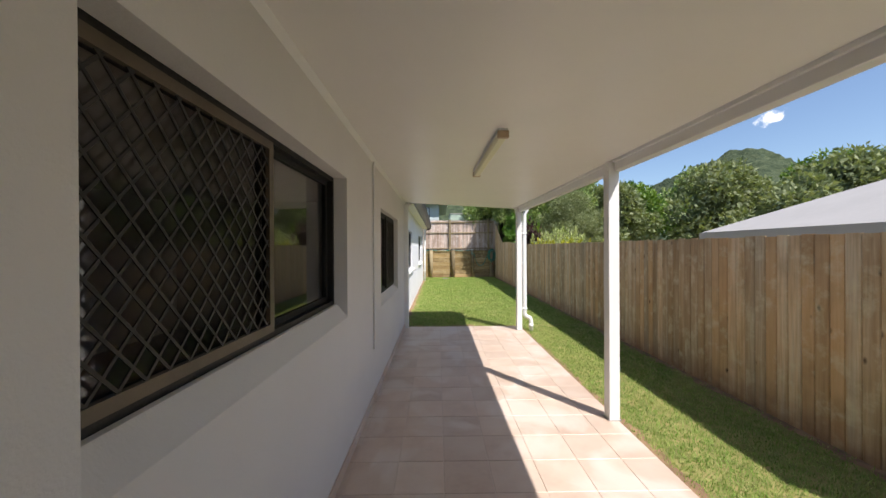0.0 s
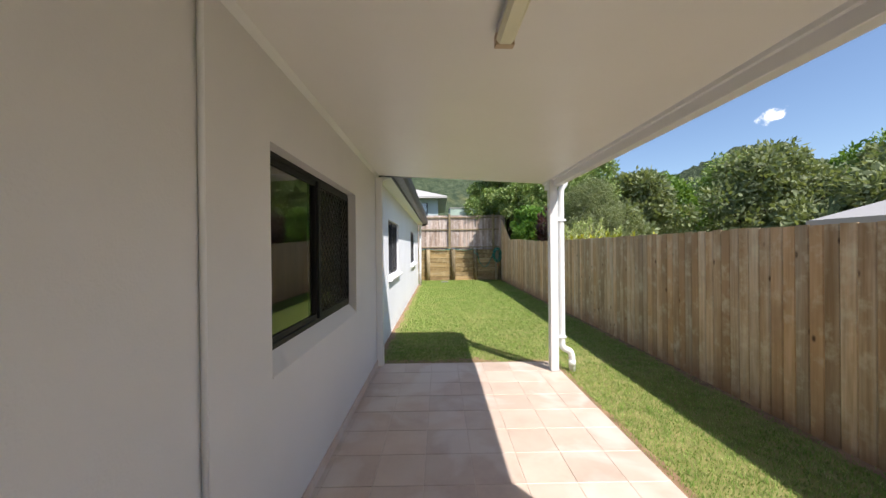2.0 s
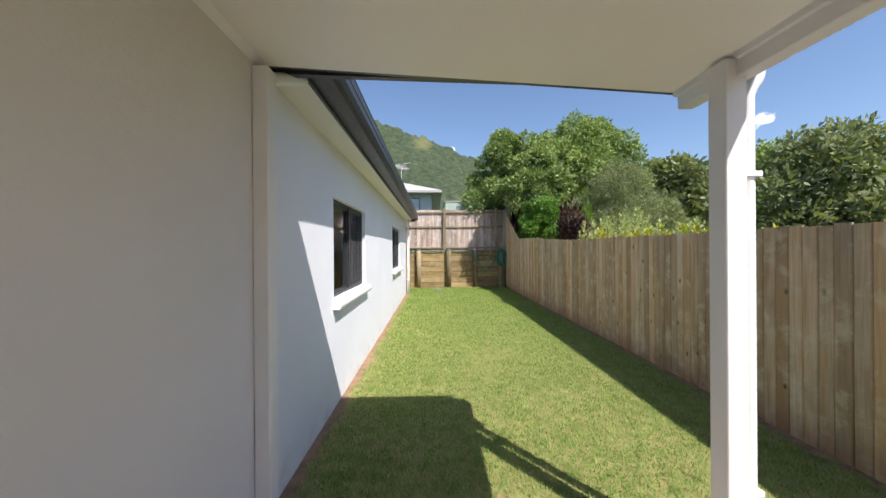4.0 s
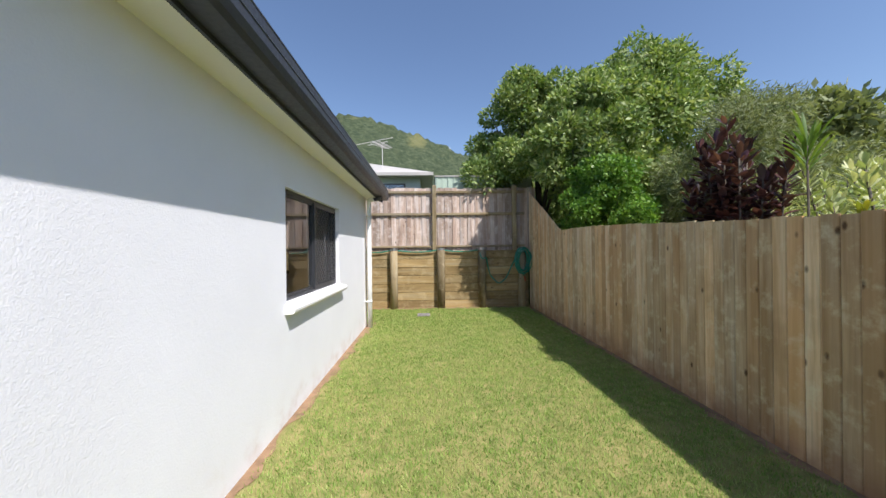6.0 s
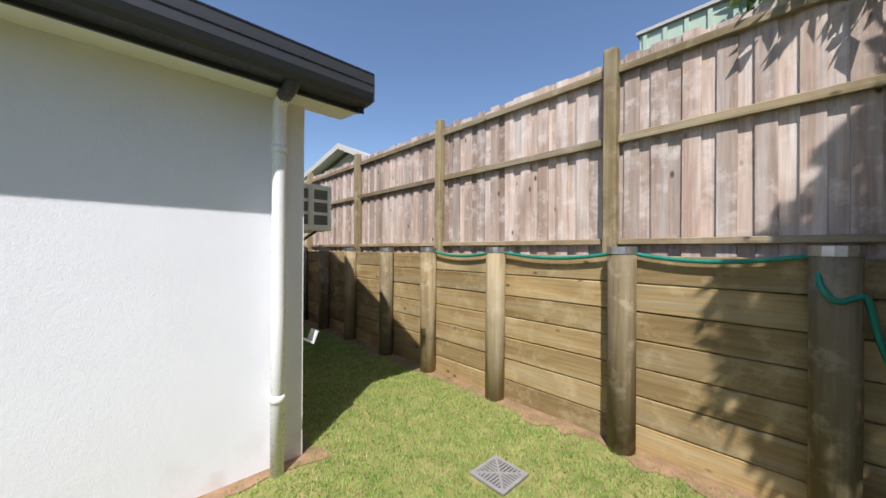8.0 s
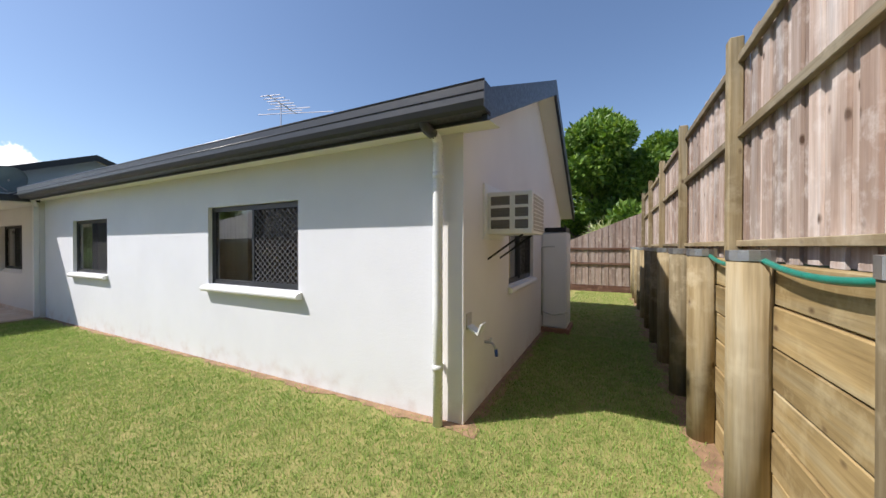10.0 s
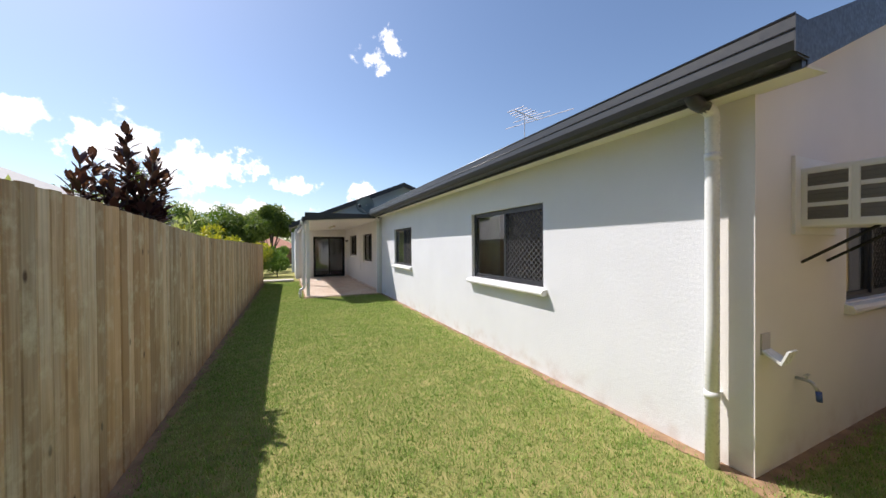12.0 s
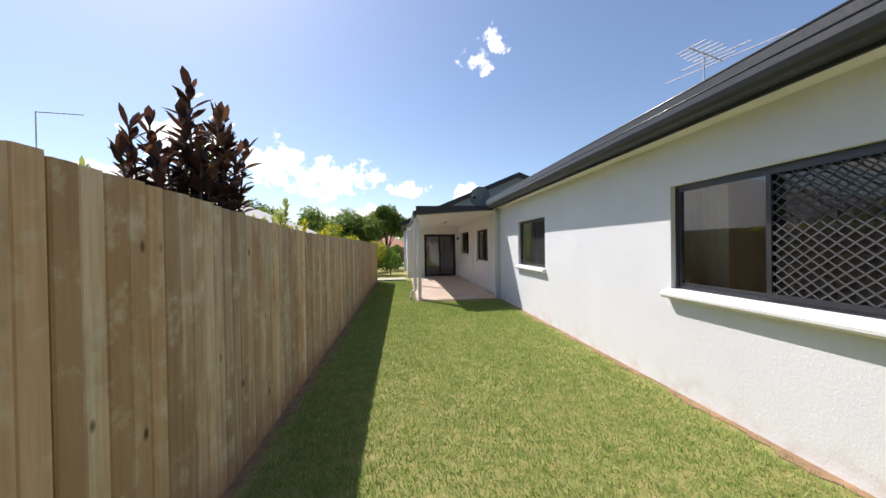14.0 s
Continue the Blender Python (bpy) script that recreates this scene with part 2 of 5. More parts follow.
def grass_mat():
    """Mown blades: green and straw mixed by blade, by tuft and by larger dry patch."""
    k = Nodes("grass_blades")
    geo = k.n("ShaderNodeNewGeometry")
    tuft, patch, wide = k.noise(14, 3), k.noise(2.6, 4), k.noise(0.7, 3)
    col = k.ramp(geo.outputs["Random Per Island"], [(0.0, (0.19, 0.32, 0.06)), (0.5, (0.30, 0.445, 0.10)), (0.88, (0.46, 0.53, 0.18)), (1.0, (0.55, 0.56, 0.26))])
    col = k.mix(k.range(tuft, 0.40, 0.62, 0.55, 0.0), col, (0.125, 0.245, 0.037))
    col = k.mix(k.range(patch, 0.52, 0.70, 0.0, 0.5), col, (0.50, 0.50, 0.20))
    col = k.mix(k.range(wide, 0.50, 0.68, 0.0, 0.22), col, (0.50, 0.52, 0.17))
    m = k.done(col, 0.75, spec=0.2)
    tl = k.n("ShaderNodeBsdfTranslucent")
    k.link(col, tl.inputs[0])
    mx = k.n("ShaderNodeMixShader")
    mx.inputs[0].default_value = 0.35
    k.link(k.bsdf.outputs[0], mx.inputs[1]), k.link(tl.outputs[0], mx.inputs[2])
    k.link(mx.outputs[0], k.nt.nodes["Material Output"].inputs[0])
    return m


M_WALL = render_paint("white_render", (0.815, 0.825, 0.86))
M_WALL_CREAM = render_paint("cream_render", (0.83, 0.80, 0.775))
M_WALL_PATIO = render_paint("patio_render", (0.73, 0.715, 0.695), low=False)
M_WHITE = plain("white_paint", (0.80, 0.80, 0.79), 0.45, 0.03, 3)
M_CEIL = plain("ceiling_paint", (0.86, 0.84, 0.80), 0.4, 0.02, 2, bump=0.01)
M_SOFFIT = plain("soffit_paint", (0.78, 0.77, 0.68), 0.6, 0.03, 2)
M_DARK = plain("charcoal_metal", (0.042, 0.044, 0.050), 0.42, 0.05, 3, 0.0, 0.0)
M_ROOF = plain("charcoal_roof", (0.05, 0.052, 0.06), 0.34, 0.08, 2, 0.0, 0.0)
M_FRAME = plain("charcoal_frame", (0.035, 0.038, 0.045), 0.4, 0.15, 8)
M_FRAME_BLACK = plain("black_frame", (0.008, 0.0075, 0.007), 0.6, 0.2, 8)
M_BRONZE = plain("bronze_frame", (0.11, 0.085, 0.055), 0.4, 0.2, 8)
M_SCREEN = plain("grey_screen", (0.075, 0.075, 0.082), 0.75, 0.1, 20)
M_SCREEN_DARK = plain("dark_screen", (0.026, 0.023, 0.020), 0.5, 0.1, 20)
M_FLY = Nodes("insect_mesh")
M_GLASS = glass_pane("window_glass")
M_PVC = plain("white_pvc", (0.80, 0.81, 0.80), 0.3, 0.03, 4)
M_STEEL = plain("galvanised_cap", (0.55, 0.56, 0.57), 0.35, 0.15, 20, 0.9)
M_FENCE = timber("fence_timber", (0.50, 0.325, 0.17), (0.68, 0.505, 0.315), (0.70, 0.58, 0.41), rand=0.31, tan=(0.55, 0.33, 0.155), splash=0.22)
M_BACKFENCE = timber("back_fence_timber", (0.38, 0.27, 0.21), (0.54, 0.43, 0.36), (0.62, 0.56, 0.52))
M_ENDFENCE = timber("end_fence_timber", (0.25, 0.175, 0.14), (0.35, 0.27, 0.225), (0.40, 0.34, 0.30), rand=0.2)
M_STAINED = timber("red_brown_rail", (0.10, 0.05, 0.035), (0.15, 0.08, 0.055), (0.19, 0.12, 0.09), along=1, knots=False)
M_RAIL = timber("rail_timber", (0.22, 0.17, 0.09), (0.32, 0.25, 0.15), (0.36, 0.31, 0.22), along=0)
M_POST = timber("post_timber", (0.20, 0.145, 0.07), (0.31, 0.245, 0.14), (0.36, 0.31, 0.21))
M_SLEEPER = timber("sleeper_timber", (0.27, 0.185, 0.08), (0.40, 0.285, 0.13), (0.41, 0.33, 0.19), along=0)
M_GRASS = grass_mat()
M_SOIL = lawn_soil("lawn_soil", True)
M_GROUND = lawn_soil("far_ground", False)
M_HOSE = plain("green_hose", (0.012, 0.19, 0.135), 0.35, 0.2, 30)
M_BARK = timber("bark", (0.06, 0.045, 0.03), (0.12, 0.1, 0.075), (0.2, 0.18, 0.15), knots=False)
M_SHED = plain("pale_green_steel", (0.42, 0.52, 0.42), 0.45, 0.06, 2)
M_GREYROOF = plain("pale_grey_roof", (0.45, 0.43, 0.405), 0.8, 0.06, 1.5)
M_BLUEWALL = plain("blue_grey_cladding", (0.50, 0.57, 0.57), 0.6, 0.04, 2)
M_BRICK = plain("brick_wall", (0.32, 0.17, 0.11), 0.85, 0.2, 5)
M_TERRACOTTA = plain("terracotta_roof", (0.42, 0.19, 0.12), 0.8, 0.2, 3)
M_CONCRETE = plain("concrete", (0.5, 0.47, 0.43), 0.85, 0.15, 6, bump=0.2)
M_INSIDE = plain("interior_paint", (0.55, 0.48, 0.40), 0.7, 0.05, 2)
M_CARPET = plain("interior_floor", (0.20, 0.14, 0.10), 0.8, 0.15, 10)
M_CURTAIN = plain("pale_curtain", (0.80, 0.82, 0.81), 0.9, 0.08, 5)
M_REDCURTAIN = plain("red_curtain", (0.42, 0.03, 0.07), 0.9, 0.1, 5)
M_SHEET = plain("lilac_sheet", (0.40, 0.38, 0.55), 0.9, 0.08, 6)
M_BROWN = plain("dark_wood", (0.10, 0.03, 0.018), 0.4, 0.25, 8)
M_TUBE = plain("tube_diffuser", (0.80, 0.77, 0.56), 0.4, 0.04, 6)
M_CARDB = plain("batten_end", (0.55, 0.42, 0.28), 0.6, 0.1, 6)


def tile_mat():
    k = Nodes("terracotta_tile")
    v, r = k.shifted()
    a, b, c = k.noise(3.0, 6, v), k.noise(24, 4, v), k.noise(1.1, 5)
    col = k.ramp(a, [(0.25, (0.51, 0.375, 0.295)), (0.5, (0.59, 0.46, 0.37)), (0.78, (0.65, 0.545, 0.455))])
    col = k.mix(k.range(b, 0.4, 0.75, 0.0, 0.3), col, (0.66, 0.52, 0.41))
    col = k.mix(1.0, col, k.range(r, 0, 1, 0.92, 1.05), "MULTIPLY")
    geo = k.n("ShaderNodeNewGeometry")
    wn = k.n("ShaderNodeTexNoise", Scale=1.7, Detail=5.0, Distortion=0.6)
    k.link(geo.outputs["Position"], wn.inputs["Vector"])
    col = k.mix(k.range(wn.outputs["Fac"], 0.50, 0.60, 0.0, 0.7), col, (0.68, 0.60, 0.53))
    return k.done(col, k.range(b, 0.3, 0.7, 0.3, 0.5), b, 0.12, 0.004)


M_TILE = tile_mat()
M_GROUT = plain("grout", (0.60, 0.50, 0.42), 0.9, 0.15, 20)


def fly_mesh():
    k = M_FLY
    k.nt.nodes.remove(k.bsdf)
    tr, df = k.n("ShaderNodeBsdfTransparent"), k.n("ShaderNodeBsdfDiffuse")
    df.inputs[0].default_value = (0.045, 0.045, 0.05, 1)
    mx = k.n("ShaderNodeMixShader")
    mx.inputs[0].default_value = 0.28
    k.link(tr.outputs[0], mx.inputs[1]), k.link(df.outputs[0], mx.inputs[2])
    k.link(mx.outputs[0], k.nt.nodes["Material Output"].inputs[0])
    return k.mat


M_FLY = fly_mesh()

# ---- building helpers ----


def thing(name, label="", category="", group="", at=(0, 0, 0), kind="", rz=0):
    ob = new(name)
    ob.empty_display_size = 0.1
    ob.matrix_world = pose(*at, 0, 0, rz)
    return tagged(ob, label, category, group, kind)


def mesh_of(bm, name, material, smooth=False):
    me = bpy.data.meshes.new(name)
    bmesh.ops.recalc_face_normals(bm, faces=bm.faces)
    bm.to_mesh(me)
    bm.free()
    me.materials.append(material)
    if smooth:
        me.shade_smooth()
    return me


def part(name, bm, material, parent, label="", smooth=False):
    ob = new(name, mesh_of(bm, name, material, smooth))
    ob.parent = parent
    return tagged(ob, label)


def single(name, bm, material, label="", category="", group="", kind="", smooth=False):
    return tagged(new(name, mesh_of(bm, name, material, smooth)), label, category, group, kind)


def box(x0, x1, y0, y1, z0, z1, bm=None, bevel=0.0):
    made = bmesh.new() if bm is None or bevel else bm
    v = [made.verts.new((x, y, z)) for x in (x0, x1) for y in (y0, y1) for z in (z0, z1)]
    for f in ((0, 1, 3, 2), (4, 6, 7, 5), (0, 4, 5, 1), (2, 3, 7, 6), (0, 2, 6, 4), (1, 5, 7, 3)):
        made.faces.new([v[i] for i in f])
    if bevel:
        bmesh.ops.bevel(made, geom=made.edges[:], offset=bevel, segments=1, affect="EDGES")
        if bm is not None:
            tmp = bpy.data.meshes.new("tmp")
            made.to_mesh(tmp)
            made.free()
            bm.from_mesh(tmp)
            bpy.data.meshes.remove(tmp)
            return bm
    return made


def prism(pts, axis, a, b, bm=None):
    """A flat outline pushed along an axis from a to b; pts are the two other coordinates, in order."""
    bm = bm or bmesh.new()

    def put(p, w):
        q = list(p)
        q.insert(axis, w)
        return bm.verts.new(q)
    lo, hi = [put(p, a) for p in pts], [put(p, b) for p in pts]
    bm.faces.new(lo), bm.faces.new(hi[::-1])
    for i in range(len(pts)):
        j = (i + 1) % len(pts)
        bm.faces.new((lo[i], lo[j], hi[j], hi[i]))
    return bm


def rounded(pts, r, steps=5):
    """Rounds the corners of a path."""
    pts = [Vector(p) for p in pts]
    out = [pts[0]]
    for a, b, c in zip(pts, pts[1:], pts[2:]):
        u, w = (a - b), (c - b)
        k = min(r, u.length * 0.49, w.length * 0.49)
        p, q = b + u.normalized() * k, b + w.normalized() * k
        for i in range(steps + 1):
            t = i / steps
            out.append((1 - t) ** 2 * p + 2 * t * (1 - t) * b + t * t * q)
    return out + [pts[-1]]


def tube(pts, r, seg=10, bm=None, r2=None):
    bm = bm or bmesh.new()
    pts = [Vector(p) for p in pts]
    n, up, rings = len(pts), None, []
    for i, p in enumerate(pts):
        d = (pts[min(i + 1, n - 1)] - pts[max(i - 1, 0)]).normalized()
        if up is None:
            up = d.orthogonal().normalized()
        up = (up - d * up.dot(d)).normalized()
        side = d.cross(up)
        rr = r if r2 is None else r + (r2 - r) * i / (n - 1)
        rings.append([bm.verts.new(p + rr * (math.cos(a) * up + math.sin(a) * side)) for a in (2 * math.pi * k / seg for k in range(seg))])
    for a, b in zip(rings, rings[1:]):
        for k in range(seg):
            bm.faces.new((a[k], a[(k + 1) % seg], b[(k + 1) % seg], b[k]))
    bm.faces.new(rings[0][::-1]), bm.faces.new(rings[-1])
    return bm


def holed(axis, a, b, s0, s1, z0, z1, holes):
    """A wall between a and b along axis, from s0 to s1, with openings (s0, s1, z0, z1) through it."""
    bm = bmesh.new()

    def put(u0, u1, w0, w1):
        if u1 - u0 > 1e-4 and w1 - w0 > 1e-4:
            box(a, b, u0, u1, w0, w1, bm) if axis == 0 else box(u0, u1, a, b, w0, w1, bm)
    s = s0
    for h in sorted(holes):
        put(s, h[0], z0, z1), put(h[0], h[1], z0, h[2]), put(h[0], h[1], h[3], z1)
        s = h[1]
    put(s, s1, z0, z1)
    bmesh.ops.remove_doubles(bm, verts=bm.verts[:], dist=1e-5)
    return bm


def soup(name, verts, faces, material):
    """A mesh from arrays of corners and of faces with as many corners each."""
    me = bpy.data.meshes.new(name)
    k = faces.shape[1]
    me.vertices.add(len(verts)), me.loops.add(faces.size), me.polygons.add(len(faces))
    me.vertices.foreach_set("co", verts.astype(np.float32).ravel())
    me.loops.foreach_set("vertex_index", faces.astype(np.int32).ravel())
    me.polygons.foreach_set("loop_start", np.arange(0, faces.size, k, dtype=np.int32))
    me.update(calc_edges=True)
    me.materials.append(material)
    return me
M_DIRT = plain("red_brown_dirt", (0.28, 0.175, 0.10), 0.95, 0.4, 9, bump=0.5)

# ---- ground ----
LAWN = -0.03
PX, MX = -0.50, -0.575           # patio wall and main wall faces
GABLE = 14.40                    # gable wall face
FX = 3.03                        # side fence face
BY = 16.16                       # retaining wall face


def ground_sheet():
    bm = bmesh.new()
    ring, prev = [(4.0, LAWN), (60, LAWN), (400, LAWN), (3000, LAWN)], None
    for r, z in ring:
        cur = [bm.verts.new((r * math.cos(a) - 1, 6 + 3.2 * r * math.sin(a) if r < 5 else 6 + r * math.sin(a), z)) for a in (2 * math.pi * k / 48 for k in range(48))]
        if prev is None:
            bm.faces.new(cur)
        else:
            for k in range(48):
                bm.faces.new((prev[k], prev[(k + 1) % 48], cur[(k + 1) % 48], cur[k]))
        prev = cur
    return single("ground", bm, M_SOIL, "lawn soil running on as flat ground", "ground", kind="structure")


ground_sheet()
single("ground_upper", box(-30, 40, BY + 0.2, 60, LAWN + 0.02, 1.28), M_GROUND, "higher ground held by the retaining wall", "ground", kind="structure")

# ---- house ----
W1, W2 = (-0.55, 1.165, 0.985, 1.935), (2.515, 4.06, 0.825, 1.895)
RISE1, RISE2 = 0.09, 0.085            # fall of the splayed sills
WA, WB = (6.53, 7.95, 0.955, 1.895), (10.845, 12.49, 0.95, 1.925)
WG = (-3.3, -1.93, 0.97, 1.92)
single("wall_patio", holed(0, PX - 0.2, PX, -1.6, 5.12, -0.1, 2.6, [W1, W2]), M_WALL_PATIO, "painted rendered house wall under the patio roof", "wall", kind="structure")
single("wall_side", holed(0, MX - 0.12, MX, 5.12, GABLE - 0.2, -0.1, 2.42, [WA, WB]), M_WALL, "white rendered house wall with muddy splashes low down", "wall", kind="structure")
bm = holed(1, GABLE - 0.2, GABLE, -6.2, MX, -0.1, 2.3, [WG])
prism([(-6.2, 2.3), (MX, 2.3), (MX, 2.42), (-3.55, 3.82), (-6.2, 2.32)], 1, GABLE - 0.2, GABLE, bm)
single("wall_gable", bm, M_WALL_CREAM, "cream rendered gable end wall in shade", "wall", kind="structure")
single("wall_far_side", box(-6.4, -6.2, -6, GABLE, -0.1, 2.4), M_WALL, "plain white house wall", "wall", kind="structure")
for i, y in enumerate((5.0, 9.3)):
    single("wall_inner_%d" % (i + 1), box(-6.2, MX - 0.12, y, y + 0.1, 0, 2.3), M_INSIDE, "plain interior partition wall", "wall", kind="structure")
single("wall_inner_3", box(-4.7, -4.6, 5.1, GABLE - 0.2, 0, 2.3), M_INSIDE, "plain interior partition wall", "wall", kind="structure")
single("wall_inner_4", box(-4.7, -4.6, -1.6, 5.0, 0, 2.3), M_INSIDE, "plain interior partition wall", "wall", kind="structure")
single("floor", box(-6.2, MX - 0.12, -5.9, GABLE - 0.2, -0.08, 0.02), M_CARPET, "dark interior floor", "floor", kind="structure")
single("ceiling_inner", box(-6.2, MX - 0.12, -5.9, GABLE - 0.2, 2.3, 2.36), M_INSIDE, "plain interior ceiling", "ceiling", kind="structure")
# rear wing beyond the patio, with the sliding door
DOOR = (-0.42, 1.02, 0.0, 1.93)
single("wall_slider", holed(1, -1.8, -1.6, PX, 1.65, -0.1, 2.42, [DOOR]), M_WALL_CREAM, "painted wall around the sliding door", "wall", kind="structure")
single("wall_wing", box(1.65, 1.8, -6.0, -1.6, -0.4, 2.3), M_WALL, "white wall of the rear wing", "wall", kind="structure")
single("wall_wing_back", box(-6.2, 1.95, -6.2, -6.0, -0.4, 2.3), M_WALL, "white wall of the rear wing", "wall", kind="structure")
single("floor_wing", box(PX - 0.2, 1.75, -6, -1.8, -0.08, 0.0), M_CARPET, "dark interior floor", "floor", kind="structure")
single("ceiling_wing", box(PX - 0.2, 1.75, -6, -1.8, 2.3, 2.36), M_INSIDE, "plain interior ceiling", "ceiling", kind="structure")

# ---- roof ----
EAVE = (-0.30, 2.50)
RIDGE = (-3.55, 3.98)
FAR = (-6.45, 2.22)


def ribbed(name, a, b, y0, y1, material, parent, label=""):
    """Sheet metal from a to b (x, z) with raised ribs along the slope."""
    bm = bmesh.new()
    up = Vector((a[1] - b[1], 0, b[0] - a[0])).normalized()
    if up.z < 0:
        up = -up
    rows = []
    y = y0
    prof = []
    while y < y1:
        for dy, h in ((0, 0), (0.14, 0), (0.155, 0.022), (0.18, 0.022), (0.195, 0)):
            if y + dy <= y1:
                prof.append((y + dy, h))
        y += 0.2
    for yy, h in prof:
        rows.append([bm.verts.new(Vector((p[0], yy, p[1])) + up * h) for p in (a, b)])
    for r, s in zip(rows, rows[1:]):
        bm.faces.new((r[0], r[1], s[1], s[0]))
    return part(name, bm, material, parent, label)


roof = thing("roof", "dark charcoal metal gable roof with gutter", "roof", kind="structure")
ribbed("roof_sheet", EAVE, RIDGE, -1.25, 14.70, M_ROOF, roof)
ribbed("roof_sheet", FAR, RIDGE, -1.25, 14.70, M_ROOF, roof)
bm = tube([(RIDGE[0], -1.2, RIDGE[1] + 0.0), (RIDGE[0], 14.69, RIDGE[1] + 0.0)], 0.045, 8)
part("ridge_cap", bm, M_ROOF, roof)
# gutter: a moulded channel
g = [(-0.34, 2.355), (-0.225, 2.355), (-0.205, 2.38), (-0.19, 2.42), (-0.19, 2.54), (-0.205, 2.545), (-0.205, 2.43), (-0.22, 2.40), (-0.235, 2.37), (-0.325, 2.37), (-0.325, 2.53), (-0.34, 2.53)]
gutter = part("gutter", prism(g, 1, 5.25, 14.71), M_DARK, roof, "dark moulded metal gutter")
part("gutter_bead", tube([(-0.198, 5.25, 2.545), (-0.198, 14.712, 2.545)], 0.012, 8), M_ROOF, gutter, "rolled gutter lip", True)
part("gutter_bead", tube([(-0.191, 5.25, 2.475), (-0.191, 14.712, 2.475)], 0.006, 6), M_ROOF, gutter, "pressed gutter rib", True)
part("gutter_end", box(-0.34, -0.19, 14.71, 14.716, 2.365, 2.545), M_DARK, gutter)
part("fascia", box(-0.36, -0.342, 5.25, 14.70, 2.33, 2.52), M_DARK, roof, "dark fascia board")
part("soffit", prism([(MX - 0.05, 2.36), (-0.362, 2.335), (-0.362, 2.35), (MX - 0.05, 2.375)], 1, 5.14, 14.69), M_SOFFIT, roof, "pale painted eave lining")
for a, b in ((EAVE, RIDGE), (FAR, RIDGE)):
    part("barge_board", prism([(a[0], a[1] - 0.19), (b[0], b[1] - 0.19), (b[0], b[1] + 0.04), (a[0], a[1] + 0.04)], 1, 14.66, 14.70), M_DARK, roof, "dark metal barge board")
    c = a if a is FAR else (MX, a[1] + (MX - a[0]) * (b[1] - a[1]) / (b[0] - a[0]))
    part("barge_soffit", prism([(c[0], c[1] - 0.15), (b[0], b[1] - 0.15), (b[0], b[1] - 0.13), (c[0], c[1] - 0.13)], 1, GABLE - 0.1, 14.659), M_SOFFIT, roof, "pale gable eave lining")

# roof of the rear wing, its gable facing the lawn
wing = thing("roof_wing", "dark metal roof with blue-grey clad gable", "roof", kind="structure")
WR = (-3.4, 4.70)
WE, WF = (1.95, 2.50), (-9.0, 2.5)
part("gable_cladding", prism([(WE[0] - 0.3, 2.38), (WR[0], WR[1] - 0.1), (WF[0] + 0.3, 2.38)], 1, -1.75, -1.62), M_BLUEWALL, wing, "blue-grey painted gable cladding")
ribbed("roof_sheet", WE, WR, -6.6, -1.3, M_ROOF, wing)
ribbed("roof_sheet", WF, WR, -6.6, -1.3, M_ROOF, wing)
for a in (WE, WF):
    part("barge_board", prism([(a[0], a[1] - 0.17), (WR[0], WR[1] - 0.17), (WR[0], WR[1] + 0.05), (a[0], a[1] + 0.05)], 1, -1.30, -1.26), M_DARK, wing)
part("gutter", box(WE[0], WE[0] + 0.12, -6.6, -1.3, 2.33, 2.46), M_DARK, wing)

# ---- patio roof ----
patio_roof = thing("patio_roof", "flat patio roof with dark edge trim", "roof", kind="structure")
R0, R1 = 2.305, 2.18              # ceiling height at the wall and at the outer edge
EX = 1.60


def sloped(x0, x1, y0, y1, dz0, dz1):
    f = lambda x: R0 + (R1 - R0) * (x - PX) / (EX - PX)
    return prism([(x0, f(x0) + dz0), (x1, f(x1) + dz0), (x1, f(x1) + dz1), (x0, f(x0) + dz1)], 1, y0, y1)


single("ceiling", sloped(PX, EX, -1.6, 5.12, 0, 0.02), M_CEIL, "smooth off-white patio ceiling", "ceiling", kind="structure")
part("roof_deck", sloped(PX, EX + 0.04, -1.3, 5.19, 0.024, 0.12), M_ROOF, patio_roof)
part("edge_trim", prism([(PX + 0.01, 2.305), (EX + 0.045, 2.25), (EX + 0.045, 2.42), (PX + 0.01, 2.42)], 1, 5.195, 5.23), M_DARK, patio_roof, "dark metal fascia")
part("gutter", box(EX + 0.045, EX + 0.115, -1.3, 5.21, R1 + 0.0, R1 + 0.12), M_DARK, patio_roof)
part("cornice", prism([(PX, R0 - 0.03), (PX + 0.03, R0 - 0.002), (PX, R0 - 0.002)], 1, -1.6, 5.12), M_WHITE, patio_roof, "narrow white cornice")
# the beam line runs at a slight skew, the posts stand proud of it
skew = pose(1.555, 4.83, 0, 0, 0, 0.75)
bm = box(0.0, 0.075, -6.4, 0.28, 2.095, 2.197, bevel=0.004)
bmesh.ops.transform(bm, matrix=skew, verts=bm.verts)
part("beam", bm, M_WHITE, patio_roof, "white painted edge beam")
for a, b in ((-6.4, -3.19), (-3.07, -0.06), (0.06, 0.28)):
    bm = box(-0.022, 0.0, a, b, 2.158, 2.192)
    bmesh.ops.transform(bm, matrix=skew, verts=bm.verts)
    part("beam_bead", bm, M_WHITE, patio_roof)


def patio_post(y):
    p = thing("patio_post", "white square painted steel patio post", "post", "patio posts", (1.555, y, 0))
    part("shaft", box(-0.045, 0.045, -0.045, 0.045, 0.0, 2.17, bevel=0.004), M_WHITE, p)
    part("foot_plate", box(-0.052, 0.052, -0.052, 0.052, 0.001, 0.012), M_STEEL, p)
    return p


